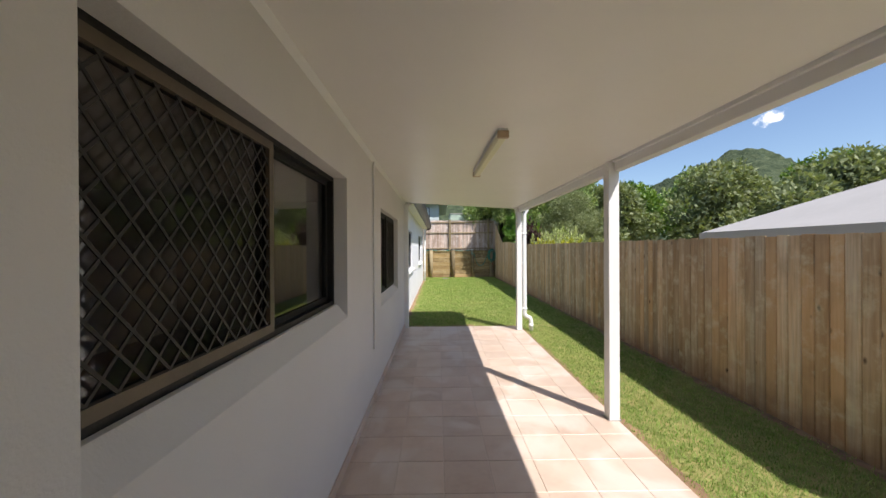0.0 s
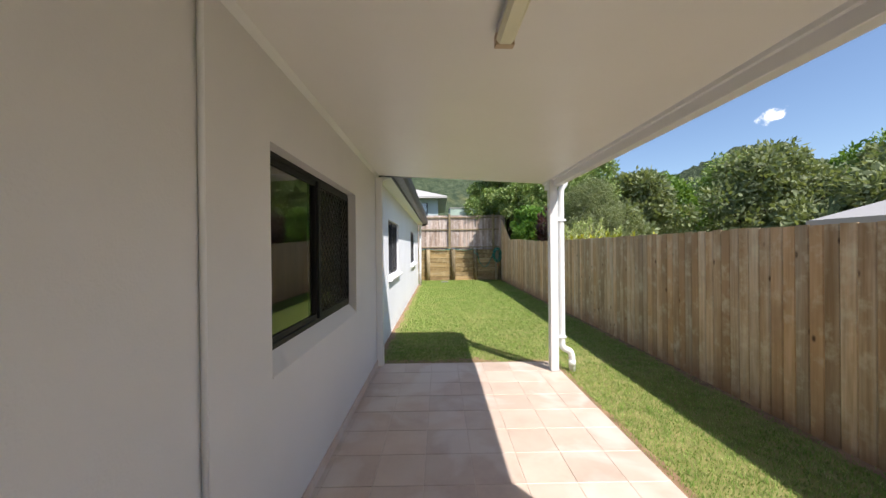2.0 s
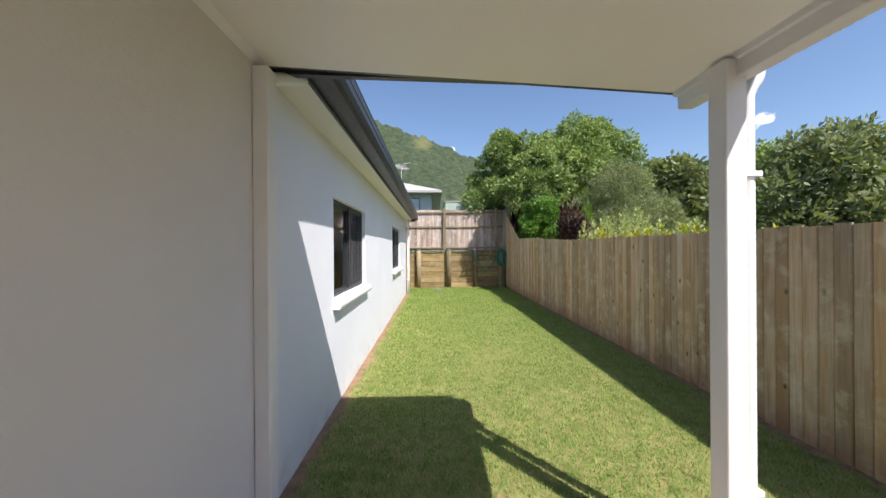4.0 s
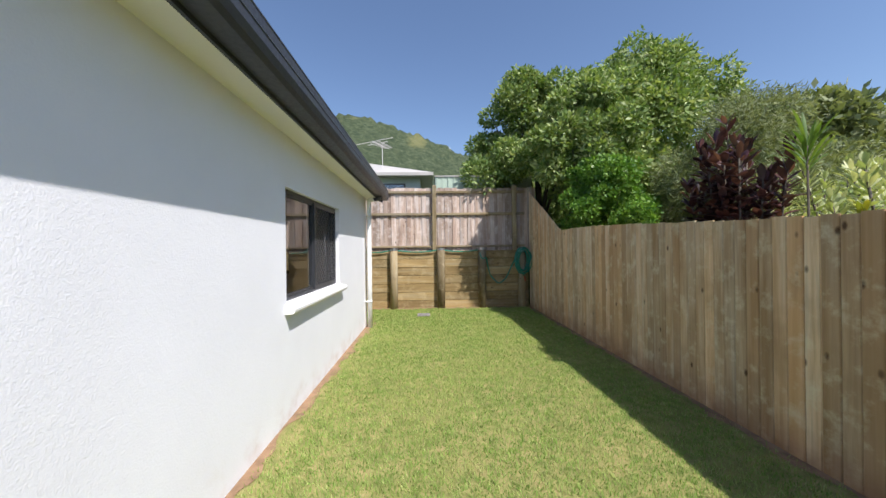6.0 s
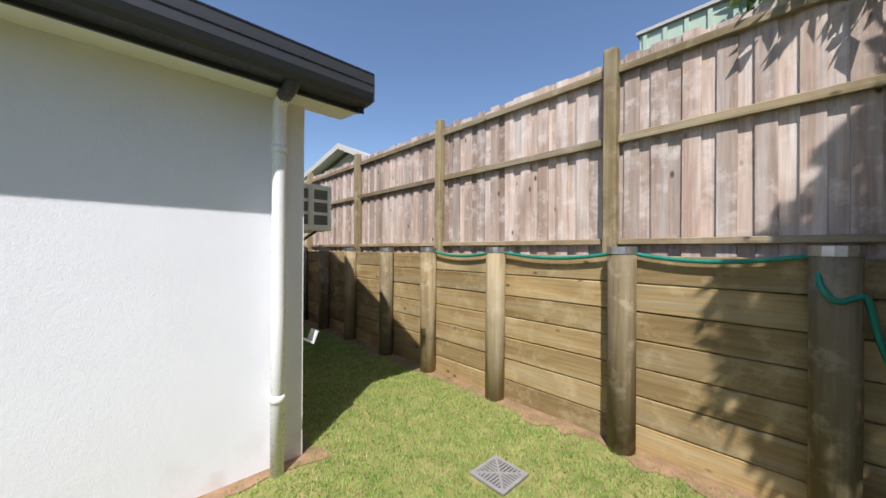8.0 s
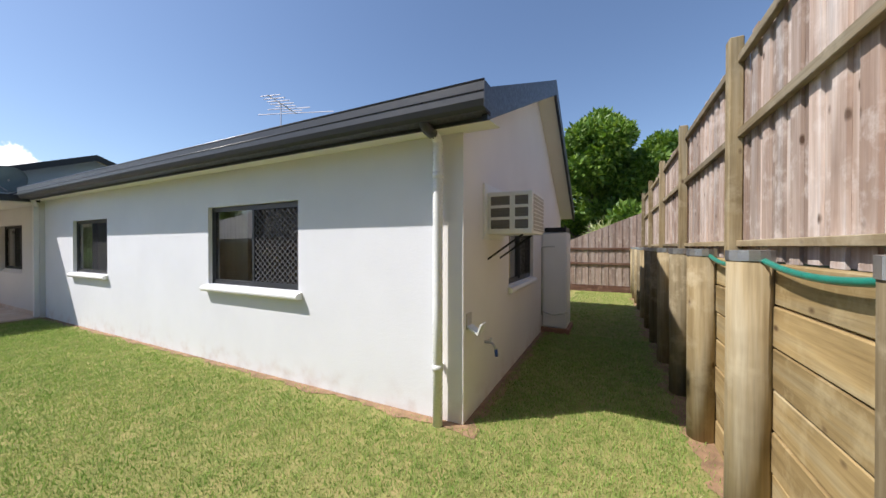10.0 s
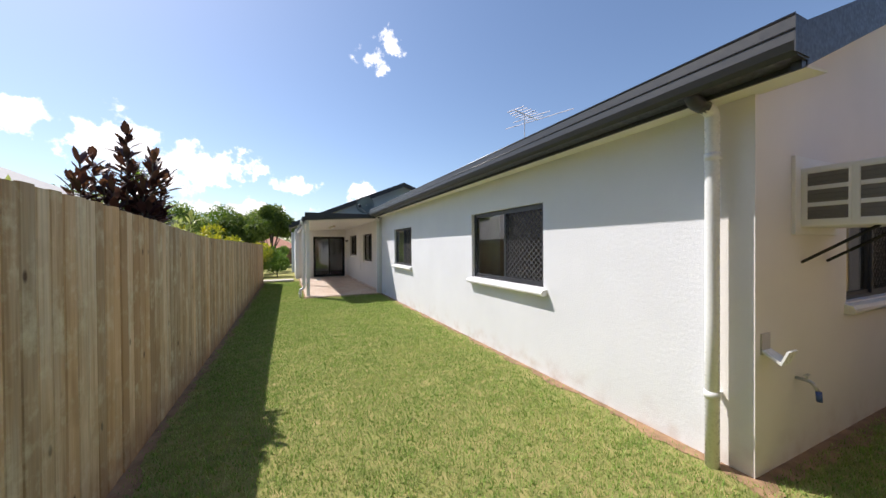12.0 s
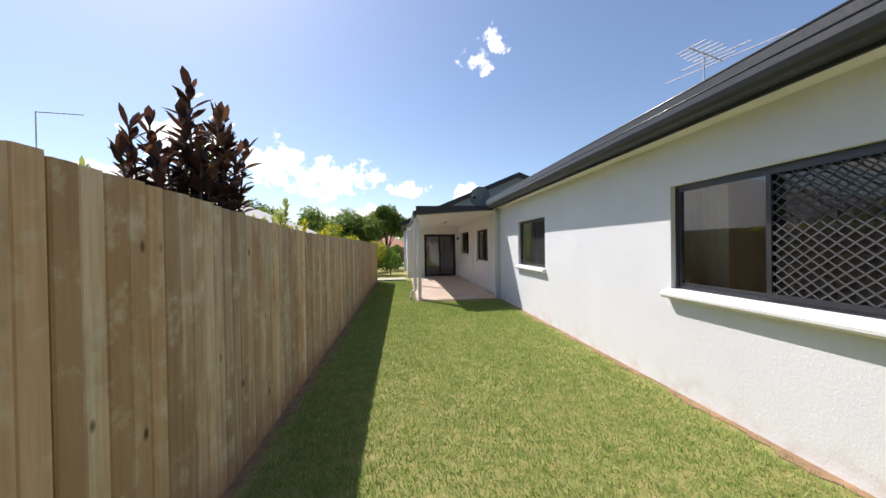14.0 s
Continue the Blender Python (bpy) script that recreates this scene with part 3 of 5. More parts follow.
post = patio_post(4.83)
copy_thing(post, pose(1.592, 1.70, 0))

# ---- windows ----


def sheet(axis, at, s0, s1, z0, z1):
    """A thin pane or mesh: one face across the opening."""
    bm = bmesh.new()
    q = [(s0, z0), (s1, z0), (s1, z1), (s0, z1)]
    bm.faces.new([bm.verts.new((at, s, z) if axis == 0 else (s, at, z)) for s, z in q])
    return bm




def diamond_bars(w, h, px, pz, width, depth):
    """A diamond grille in the (s, z) plane: crossing bars cut to the opening."""
    bm = bmesh.new()
    k = pz / px
    for sign in (1, -1):
        c = -h / k - px
        while c < w + h / k + px:
            # line s = c + sign * z / k
            z_in, z_out = 0.0, h
            if sign > 0:
                z_in, z_out = max(z_in, -c * k), min(z_out, (w - c) * k)
            else:
                z_in, z_out = max(z_in, (c - w) * k), min(z_out, c * k)
            if z_out - z_in > 0.01:
                a, b = Vector((c + sign * z_in / k, z_in)), Vector((c + sign * z_out / k, z_out))
                d = (b - a).normalized()
                nrm = Vector((-d.y, d.x)) * width / 2
                q = [a - nrm, b - nrm, b + nrm, a + nrm]
                o = 0.0 if sign > 0 else depth * 0.35
                prism([(p.x, p.y) for p in q], 0, o, o + depth, bm)
            c += px
    return bm


def window(name, label, hole, face, axis, back, frame_mat, screen_side, screen_mat, recess, px=0.072, pz=0.072, bar=0.009, screen_frame=None):
    """A two-part sliding window: frame, two panes and a diamond screen over one half."""
    s0, s1, z0, z1 = hole
    if axis == 0:
        m = Matrix(((1, 0, 0, face - recess), (0, 1, 0, s0), (0, 0, 1, z0), (0, 0, 0, 1)))
    else:
        m = Matrix(((0, -1, 0, s1), (1, 0, 0, face - recess), (0, 0, 1, z0), (0, 0, 0, 1)))
    w, h = s1 - s0, z1 - z0
    win = thing(name, label, "window", kind="structure")
    win.matrix_world = m
    t = 0.028
    bm = box(-0.07, 0.0, 0, t, 0, h)
    box(-0.07, 0.0, w - t, w, 0, h, bm), box(-0.07, 0, t, w - t, 0, t, bm), box(-0.07, 0, t, w - t, h - t, h, bm)
    part("window_frame", bm, frame_mat, win)
    mid = w / 2
    for side in (0, 1):
        a, b = (t, mid + 0.02) if side == 0 else (mid - 0.02, w - t)
        xo = -0.034 if side == 0 else -0.06
        sash = box(xo, xo + 0.024, a, a + 0.03, t, h - t)
        box(xo, xo + 0.024, b - 0.03, b, t, h - t, sash)
        box(xo, xo + 0.024, a + 0.03, b - 0.03, t, t + 0.03, sash), box(xo, xo + 0.024, a + 0.03, b - 0.03, h - t - 0.03, h - t, sash)
        sh = part("sash", sash, frame_mat, win)
        pn = part("pane", sheet(0, xo + 0.012, a + 0.03, b - 0.03, t + 0.03, h - t - 0.03), M_GLASS, sh)
        pn.visible_shadow = False
    a, b = (t, mid) if screen_side == 0 else (mid, w - t)
    sc = box(-0.008, 0.010, a, a + 0.035, t, h - t)
    box(-0.008, 0.010, b - 0.035, b, t, h - t, sc)
    box(-0.008, 0.010, a + 0.035, b - 0.035, t, t + 0.035, sc), box(-0.008, 0.010, a + 0.035, b - 0.035, h - t - 0.035, h - t, sc)
    sf = part("security_screen", sc, screen_frame or frame_mat, win, "dark framed diamond security screen")
    gr = diamond_bars(b - a - 0.07, h - 2 * t - 0.07, px, pz, bar, 0.004)
    bmesh.ops.translate(gr, verts=gr.verts, vec=(0.0, a + 0.035, t + 0.035))
    part("grille", gr, screen_mat, sf)
    fl = part("insect_screen", sheet(0, -0.004, a + 0.035, b - 0.035, t + 0.035, h - t - 0.035), M_FLY, sf)
    fl.visible_shadow = False
    return win


window("window_1", "dark framed sliding window with diamond security screen", (W1[0], W1[1], W1[2] + RISE1, W1[3]), PX, 0, 0, M_FRAME_BLACK, 0, M_SCREEN_DARK, 0.09, 0.072, 0.085, 0.008, M_BRONZE)
window("window_2", "dark framed sliding window with diamond security screen", (W2[0], W2[1], W2[2] + RISE2, W2[3]), PX, 0, 0, M_FRAME_BLACK, 1, M_SCREEN_DARK, 0.07)
window("window_3", "charcoal sliding window with grey diamond screen", WA, MX, 0, 0, M_FRAME, 1, M_SCREEN, 0.05, 0.09, 0.09, 0.010)
window("window_4", "charcoal sliding window with grey diamond screen", WB, MX, 0, 0, M_FRAME, 1, M_SCREEN, 0.05, 0.085, 0.072, 0.009)
window("window_5", "charcoal sliding window in the shaded gable wall", WG, GABLE, 1, 0, M_FRAME, 1, M_SCREEN_DARK, 0.05)


def sill(name, axis, s0, s1, z, face, out, h=0.085, drop=0.02):
    """A rendered sill with a rounded nose, sloping out."""
    prof = [(-0.10, z), (0.0, z - drop * 0.5), (out * 0.75, z - drop), (out, z - drop - 0.025), (out, z - h + 0.02), (out * 0.8, z - h), (0.0, z - h)]
    if axis == 0:
        bm = prism([(face + a, b) for a, b in prof], 1, s0, s1)
    else:
        bm = prism([(face + a, b) for a, b in prof], 0, s0, s1)
    return single(name, bm, M_WHITE, "thick white rendered window sill", "sill", kind="structure")


sill("window_sill_1", 0, WA[0] - 0.04, WA[1] + 0.03, WA[2], MX, 0.075)
sill("window_sill_2", 0, WB[0] - 0.04, WB[1] + 0.06, WB[2], MX, 0.085)
sill("window_sill_3", 1, WG[0] - 0.04, WG[1] + 0.04, WG[2], GABLE, 0.06)
for i, (w, rise) in enumerate(((W1, RISE1), (W2, RISE2))):
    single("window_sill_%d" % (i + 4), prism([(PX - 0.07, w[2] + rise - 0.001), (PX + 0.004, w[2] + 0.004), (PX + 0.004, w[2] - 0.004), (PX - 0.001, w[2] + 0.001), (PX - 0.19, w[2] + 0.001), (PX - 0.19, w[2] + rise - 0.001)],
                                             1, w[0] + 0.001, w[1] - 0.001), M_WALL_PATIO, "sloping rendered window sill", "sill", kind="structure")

# sliding door
sd = thing("door_1", "dark framed glass sliding door, closed", "door", kind="structure", at=(DOOR[0], -1.66, 0))
w, h = DOOR[1] - DOOR[0], DOOR[3]
bm = box(0, 0.04, -0.08, 0, 0, h)
box(w - 0.04, w, -0.08, 0, 0, h, bm), box(0.04, w - 0.04, -0.08, 0, h - 0.04, h, bm), box(0.04, w - 0.04, -0.08, 0, 0, 0.03, bm)
part("door_frame", bm, M_FRAME_BLACK, sd)
for k, (a, b, yo) in enumerate(((0.04, w / 2 + 0.03, -0.07), (w / 2 - 0.03, w - 0.04, -0.035))):
    bm = box(a, a + 0.06, yo, yo + 0.025, 0.03, h - 0.04)
    box(b - 0.06, b, yo, yo + 0.025, 0.03, h - 0.04, bm), box(a + 0.06, b - 0.06, yo, yo + 0.025, 0.03, 0.11, bm), box(a + 0.06, b - 0.06, yo, yo + 0.025, h - 0.1, h - 0.04, bm)
    leaf = part("door_leaf", bm, M_FRAME_BLACK, sd)
    part("pane", sheet(1, yo + 0.012, a + 0.06, b - 0.06, 0.11, h - 0.1), M_GLASS, leaf).visible_shadow = False
    part("handle", box(b - 0.045, b - 0.02, yo + 0.025, yo + 0.05, 0.9, 1.1, bevel=0.004), M_FRAME, leaf)

# ---- side fence ----


def fence_top(y):
    if y < 14.08:
        return 1.54 + 0.0025 * min(y, 10.0) + 0.14 * min(max((y - 10.0) / 3.0, 0.0), 1.0)
    return 1.69 + (y - 14.08) * 0.53


def piece_mesh(name, w, d, h, material, rake=0.0):
    """One paling: w along the fence, d thick, h high, its top raked."""
    bm = bmesh.new()
    e = 0.0065
    ring = ((d, 0), (e, 0), (0, e), (0, w - e), (e, w), (d, w))
    lo = [bm.verts.new((x, y, 0)) for x, y in ring]
    hi = [bm.verts.new((x, y, h + rake * y / w)) for x, y in ring]
    bm.faces.new(lo), bm.faces.new(hi[::-1])
    for i in range(6):
        bm.faces.new((lo[i], lo[(i + 1) % 6], hi[(i + 1) % 6], hi[i]))
    return mesh_of(bm, name, material)


rng = random.Random(5)
side_fence = thing("paling_fence", "tan timber paling fence with close-set upright boards", "fence")
PAL = 0.0985
flat = [piece_mesh("paling", wd, 0.016, 1.78, M_FENCE) for wd in (0.0965, 0.0972, 0.0978)]
y, i = -0.05, 0
while y < 16.1:
    top = fence_top(y)
    if y < 14.08:
        me = rng.choice(flat)
    else:
        me = piece_mesh("paling", 0.0975, 0.016, top - LAWN, M_FENCE, 0.052)
    ob = new("paling", me)
    ob.parent = side_fence
    ob.matrix_basis = pose(FX + rng.uniform(0, 0.0045), y, LAWN + (top - 1.75 if y < 14.08 else -0.01) + rng.uniform(-0.006, 0.008), rng.uniform(-0.05, 0.05), 0, rng.uniform(-1.3, 1.3))
    y += PAL
    i += 1
for z in (0.35, 1.3):
    part("rail", box(FX + 0.045, FX + 0.085, -0.05, 16.1, z, z + 0.075), M_RAIL, side_fence)
for k in range(8):
    part("post", box(FX + 0.05, FX + 0.14, 0.05 + k * 2.2, 0.15 + k * 2.2, LAWN - 0.1, 1.5), M_POST, side_fence)

# ---- back fence above the retaining wall ----
back_fence = thing("paling_fence", "grey-brown weathered paling fence with exposed rails and posts", "fence", at=(0, BY + 0.17, 1.40))
bpm = []
for wd, dh in ((0.102, 0), (0.106, 0.012), (0.104, -0.01)):
    bm = box(0, wd, 0, 0.016, -0.08, 1.47 + dh)
    bpm.append(mesh_of(bm, "paling", M_BACKFENCE))
x, i = -10.0, 0
while x < FX + 0.14:
    ob = new("paling", rng.choice(bpm))
    ob.parent = back_fence
    ob.matrix_basis = pose(x, 0.0 if i % 2 else 0.017, 0.02 + rng.uniform(-0.01, 0.01), 0, rng.uniform(-0.3, 0.3), 0)
    x += 0.094
    i += 1
RX = [2.72 - 1.99 * k for k in range(7)]
for z, t in ((0.03, 0.045), (0.82, 0.06), (1.36, 0.06)):
    for a, b in zip([-10.0] + RX[::-1], RX[::-1] + [FX]):
        if b - a > 0.2:
            part("rail", box(a + 0.052, b - 0.052, -0.042, -0.002, z, z + t, bevel=0.004), M_RAIL, back_fence)
post_mesh = mesh_of(box(-0.05, 0.05, -0.09, -0.003, -0.10, 1.555, bevel=0.008), "post", M_POST)
for x in RX:
    ob = new("post", post_mesh)
    ob.parent = back_fence
    ob.matrix_basis = pose(x, 0, 0, 0, rng.uniform(-0.4, 0.4), 0)

# ---- retaining wall ----
retaining = thing("retaining_wall", "timber sleeper retaining wall with round posts", "retaining wall", at=(0, BY, 0))
PXS = [2.84, 1.87, 0.88, -0.25, -1.23, -2.10, -3.12] + [-4.1 - 0.98 * k for k in range(7)]
edges = [FX + 0.0] + PXS + [-10.2]
for c in range(len(edges) - 1):
    a, b = edges[c + 1], edges[c]
    for r in range(7):
        if b - a < 0.12:
            continue
        ob = new("sleeper", mesh_of(box(a + 0.004, b - 0.004, 0.0, 0.06, 0.003, 0.196, bevel=0.006), "sleeper", M_SLEEPER))
        ob.parent = retaining
        ob.matrix_basis = pose(0, rng.uniform(0, 0.012), LAWN - 0.02 + 0.2 * r, rng.uniform(-0.6, 0.6), 0, 0)
bm = tube([(0, 0, -0.1), (0, 0, 0.7), (0, 0, 1.42)], 0.092, 14)
rp_mesh = mesh_of(bm, "round_post", M_POST, True)
cap = tube([(0, 0, 1.38), (0, 0, 1.432)], 0.096, 14)
cap_mesh = mesh_of(cap, "cap", M_STEEL)
for k, x in enumerate(PXS):
    ob = new("round_post", rp_mesh)
    ob.parent = retaining
    ob.matrix_basis = pose(x, -0.07, -0.02 if k else -0.09, 0, rng.uniform(-0.5, 0.5), rng.uniform(0, 360))
    cp = new("cap", cap_mesh)
    cp.parent = ob
    tagged(cp, "galvanised metal strap at the post's head")

# ---- end fence far along the back ----
end_fence = thing("paling_fence", "brown paling fence with raked top and dark plinth board", "fence", at=(-10.1, 0, 0))
y, i = 9.0, 0
while y < BY + 0.1:
    top = 1.42 if y < 13.6 else 1.42 + (y - 13.6) * 0.40
    ob = new("paling", piece_mesh("paling", 0.104, 0.016, top - 0.2, M_ENDFENCE, 0.04 if y > 13.2 else 0))
    ob.parent = end_fence
    ob.matrix_basis = pose(0.0 if i % 2 else 0.015, y, 0.17)
    y += 0.098
    i += 1
for z in (0.85, 1.33):
    part("rail", box(0.034, 0.075, 9.0, BY, z, z + 0.06), M_STAINED, end_fence)
part("plinth_board", box(0.0, 0.05, 9.0, BY, LAWN - 0.02, 0.18), M_STAINED, end_fence, "dark timber plinth board")

# ---- patio floor ----
patio = thing("patio_floor", "terracotta tiled patio slab with pale water marks", "floor", kind="structure")
part("slab", box(PX, 1.63, -1.6, 5.12, -0.14, -0.0035), M_GROUT, patio, "grout and slab edge")
P = 0.305
x0 = -0.155 - P
xs = [PX, x0] + [x0 + P * k for k in range(1, 7)] + [1.63]
xs = sorted(set(round(v, 4) for v in xs))
ys = [5.12 - P * k for k in range(0, 23)][::-1]
ys = [-1.6] + [v for v in ys if v > -1.55]
cache = {}
for a, b in zip(xs, xs[1:]):
    for c, d in zip(ys, ys[1:]):
        key = (round(b - a, 3), round(d - c, 3))
        if key[0] < 0.03 or key[1] < 0.03:
            continue
        if key not in cache:
            cache[key] = mesh_of(box(0.0025, key[0] - 0.0025, 0.0025, key[1] - 0.0025, -0.012, 0.0, bevel=0.0015), "tile", M_TILE)
        ob = new("tile", cache[key])
        ob.parent = patio
        ob.matrix_basis = pose(a, c, rng.uniform(-0.0008, 0.0008))
skirt = thing("skirting_tiles", "row of terracotta skirting tiles", "skirting", kind="structure")
sm = mesh_of(box(0, 0.01, 0.002, P - 0.002, 0, 0.075, bevel=0.0015), "tile", M_TILE)
for k in range(22):
    ob = new("tile", sm)
    ob.parent = skirt
    ob.matrix_basis = pose(PX + 0.001, 5.10 - P * (k + 1), 0.001)

# ---- pipes ----
PIPE = MX + 0.088


def downpipe(y):
    d = thing("downpipe", "white round plastic downpipe with dark outlet elbow", "downpipe", at=(0, y, 0))
    out = rounded([(-0.27, 0, 2.43), (-0.27, 0, 2.335), (-0.40, 0, 2.315)], 0.06)
    part("outlet", tube(out, 0.044, 12), M_DARK, d, "dark painted outlet elbow", True)
    path = rounded([(-0.38, 0, 2.315), (PIPE, 0, 2.30), (PIPE, 0, 1.0), (PIPE, 0, LAWN - 0.03)], 0.05)
    part("pipe", tube(path, 0.041, 14), M_PVC, d, "", True)
    for z in (0.42, 1.98):
        part("collar", tube([(PIPE, 0, z), (PIPE, 0, z + 0.05)], 0.0445, 14), M_PVC, d, "", True)
        part("bracket", box(MX + 0.001, PIPE - 0.03, -0.018, 0.018, z + 0.012, z + 0.034, bevel=0.003), M_PVC, d)
    return d


downpipe(14.212)

d = thing("downpipe", "white plastic downpipe strapped to the patio post", "downpipe", at=(1.665, 4.87, 0))
part("pipe", tube(rounded([(0.05, 0, 2.21), (0.05, 0, 2.13), (0.0, 0, 2.07), (0, 0, 1.2), (0, 0, 0.24), (0.10, 0, 0.20), (0.115, 0, 0.13), (0.115, 0, LAWN - 0.02)], 0.07), 0.036, 14), M_PVC, d, "", True)
part("collar", tube([(0.115, 0, 0.03), (0.115, 0, 0.10)], 0.040, 14), M_PVC, d, "", True)
part("bracket", box(-0.07, 0.04, -0.045, 0.045, 0.36, 0.385, bevel=0.003), M_PVC, d)
part("bracket", box(-0.07, 0.04, -0.045, 0.045, 1.7, 1.725, bevel=0.003), M_PVC, d)

d = thing("downpipe", "cream square downpipe at the patio corner", "downpipe", at=(PX, 5.06, 0))
part("pipe", box(0.001, 0.075, -0.035, 0.05, 0.0, 2.26, bevel=0.006), M_WHITE, d)
part("elbow", tube(rounded([(0.03, 0.06, 2.24), (0.06, 0.12, 2.27), (0.13, 0.25, 2.33)], 0.05), 0.03, 10), M_WHITE, d, "", True)

single("wall_conduit", tube(rounded([(PX + 0.02, 2.06, R0 - 0.03), (PX + 0.012, 2.06, R0 - 0.06), (PX + 0.012, 2.06, 0.50)], 0.02), 0.010, 8), M_WHITE, "thin painted conduit running down the wall", "conduit", smooth=True)

# ---- light fitting ----
lf = thing("batten_light", "unlit fluorescent batten light on the patio ceiling", "ceiling light", at=(0.535, 1.69, 2.249), rz=1.8)
part("base", box(-0.03, 0.03, -0.62, 0.62, -0.02, 0.006, bevel=0.003), M_WHITE, lf)
part("diffuser", prism([(-0.028, -0.02), (0.028, -0.02), (0.036, -0.05), (0.022, -0.066), (-0.022, -0.066), (-0.036, -0.05)], 1, -0.59, 0.59), M_TUBE, lf, "yellowed ribbed plastic diffuser")
for e in (-1, 1):
    part("end_cap", box(-0.037, 0.037, min(e * 0.59, e * 0.62), max(e * 0.59, e * 0.62), -0.068, -0.02, bevel=0.003), M_CARDB, lf, "tan plastic end cap")

wl = thing("wall_light", "small dark outdoor wall light", "wall light", at=(PX, -1.08, 1.72))
part("back_plate", box(0.0, 0.02, -0.06, 0.06, -0.05, 0.05, bevel=0.004), M_FRAME_BLACK, wl)
part("lamp_body", box(0.02, 0.12, -0.05, 0.05, -0.035, 0.03, bevel=0.012), M_FRAME_BLACK, wl)

# ---- things on the gable wall ----
M_LOUVRE = plain("louvre_grey", (0.16, 0.15, 0.14), 0.6, 0.1, 12)
ac = thing("window_air_conditioner", "white box air conditioner through the gable wall on struts", "air conditioner", at=(-1.38, GABLE, 1.545))
part("casing", box(-0.272, 0.272, 0.0, 0.445, 0.0, 0.395, bevel=0.008), M_WHITE, ac)
part("mounting_frame", box(-0.345, 0.345, 0.0, 0.022, -0.05, 0.48, bevel=0.003), M_WHITE, ac)
for a, b in ((0.055, 0.235), (0.285, 0.405)):
    for z in (0.05, 0.16, 0.27):
        rec = part("louvre", box(0.2705, 0.2735, a, b, z, z + 0.082), M_LOUVRE, ac, "dark louvre opening")
        for k in range(2):
            part("slat", prism([(0.2736, z + 0.022 + 0.03 * k), (0.279, z + 0.017 + 0.03 * k), (0.279, z + 0.019 + 0.03 * k), (0.2736, z + 0.026 + 0.03 * k)], 1, a, b), M_LOUVRE, rec)
    for z in (0.035, 0.138, 0.248, 0.358):
        part("louvre_rail", box(0.2705, 0.281, a - 0.012, b + 0.012, z, z + 0.012), M_WHITE, ac)
    for y in (a - 0.014, b + 0.002):
        part("louvre_stile", box(0.2705, 0.2805, y, y + 0.012, 0.035, 0.37), M_WHITE, ac)
cg = part("condenser_grille", box(-0.24, 0.24, 0.4455, 0.449, 0.03, 0.365), M_GREYROOF, ac, "pale metal fin grille")
for k in range(9):
    part("slat", box(-0.24, 0.24, 0.4491, 0.454, 0.045 + 0.036 * k, 0.051 + 0.036 * k), M_WHITE, cg)
for x in (-0.2, 0.2):
    part("strut", tube([(x, 0.0, -0.24), (x, 0.34, 0.0)], 0.011, 6), M_FRAME_BLACK, ac, "dark angled support strut")

hw = thing("hot_water_cabinet", "cream metal hot water cabinet on a base slab", "water heater", at=(-4.27, GABLE, LAWN))
part("cabinet", box(-0.28, 0.28, 0.01, 0.41, 0.08, 1.70, bevel=0.02), M_WHITE, hw)
part("base", box(-0.32, 0.32, 0.0, 0.45, 0.0, 0.08, bevel=0.005), M_BRICK, hw)
part("vent", box(-0.2, 0.285, 0.05, 0.40, 1.70, 1.78, bevel=0.005), M_FRAME_BLACK, hw, "dark flue vent")
part("pipe", tube(rounded([(0.30, 0.02, 0.35), (0.31, 0.2, 0.30), (0.30, 0.42, 0.36)], 0.05), 0.011, 6), M_STEEL, hw)
part("pipe", tube(rounded([(0.31, 0.012, 0.3), (0.31, 0.012, 1.45), (0.30, 0.22, 1.46)], 0.03), 0.011, 6), M_STEEL, hw)

soap = thing("corner_ledge", "small white plastic corner ledge with moss", "ledge", at=(MX - 0.11, GABLE, 0.76))
part("tray", prism([(0.0, 0.0), (0.10, -0.06), (0.135, 0.03), (0.125, 0.035), (0.095, -0.04), (0.0, 0.015)], 0, -0.06, 0.05), M_PVC, soap)
part("back_plate", box(-0.05, 0.05, 0.0, 0.01, -0.02, 0.11), M_CONCRETE, soap)
tap = thing("garden_tap", "brass garden tap with blue plastic fitting", "tap", at=(-1.10, GABLE, 0.52))
part("body", tube(rounded([(0, 0, 0), (0, 0.08, 0), (0, 0.11, -0.06)], 0.03), 0.012, 8), M_STEEL, tap, "", True)
part("handle", box(-0.03, 0.03, 0.045, 0.065, 0.03, 0.04, bevel=0.003), M_STEEL, tap)
part("stem", tube([(0, 0.055, 0), (0, 0.055, 0.035)], 0.006, 6), M_STEEL, tap)
M_BLUE = plain("blue_plastic", (0.05, 0.10, 0.35), 0.35)
part("hose_fitting", tube([(0, 0.11, -0.055), (0, 0.115, -0.12)], 0.016, 10), M_BLUE, tap, "blue plastic hose fitting", True)

# drain in the lawn
M_GRATE = plain("dull_grey_plastic", (0.27, 0.26, 0.25), 0.7, 0.12, 12)
dr = thing("drain_grate", "square pale plastic drain grate set in lawn", "drain", at=(0.47, 15.22, LAWN + 0.012), rz=0)
bm = box(-0.13, 0.13, -0.13, -0.11, 0, 0.012)
box(-0.13, 0.13, 0.11, 0.13, 0, 0.012, bm), box(-0.13, -0.11, -0.11, 0.11, 0, 0.012, bm), box(0.11, 0.13, -0.11, 0.11, 0, 0.012, bm)
part("rim", bm, M_GRATE, dr)
part("pit", box(-0.11, 0.11, -0.11, 0.11, -0.01, 0.002), M_SCREEN, dr)
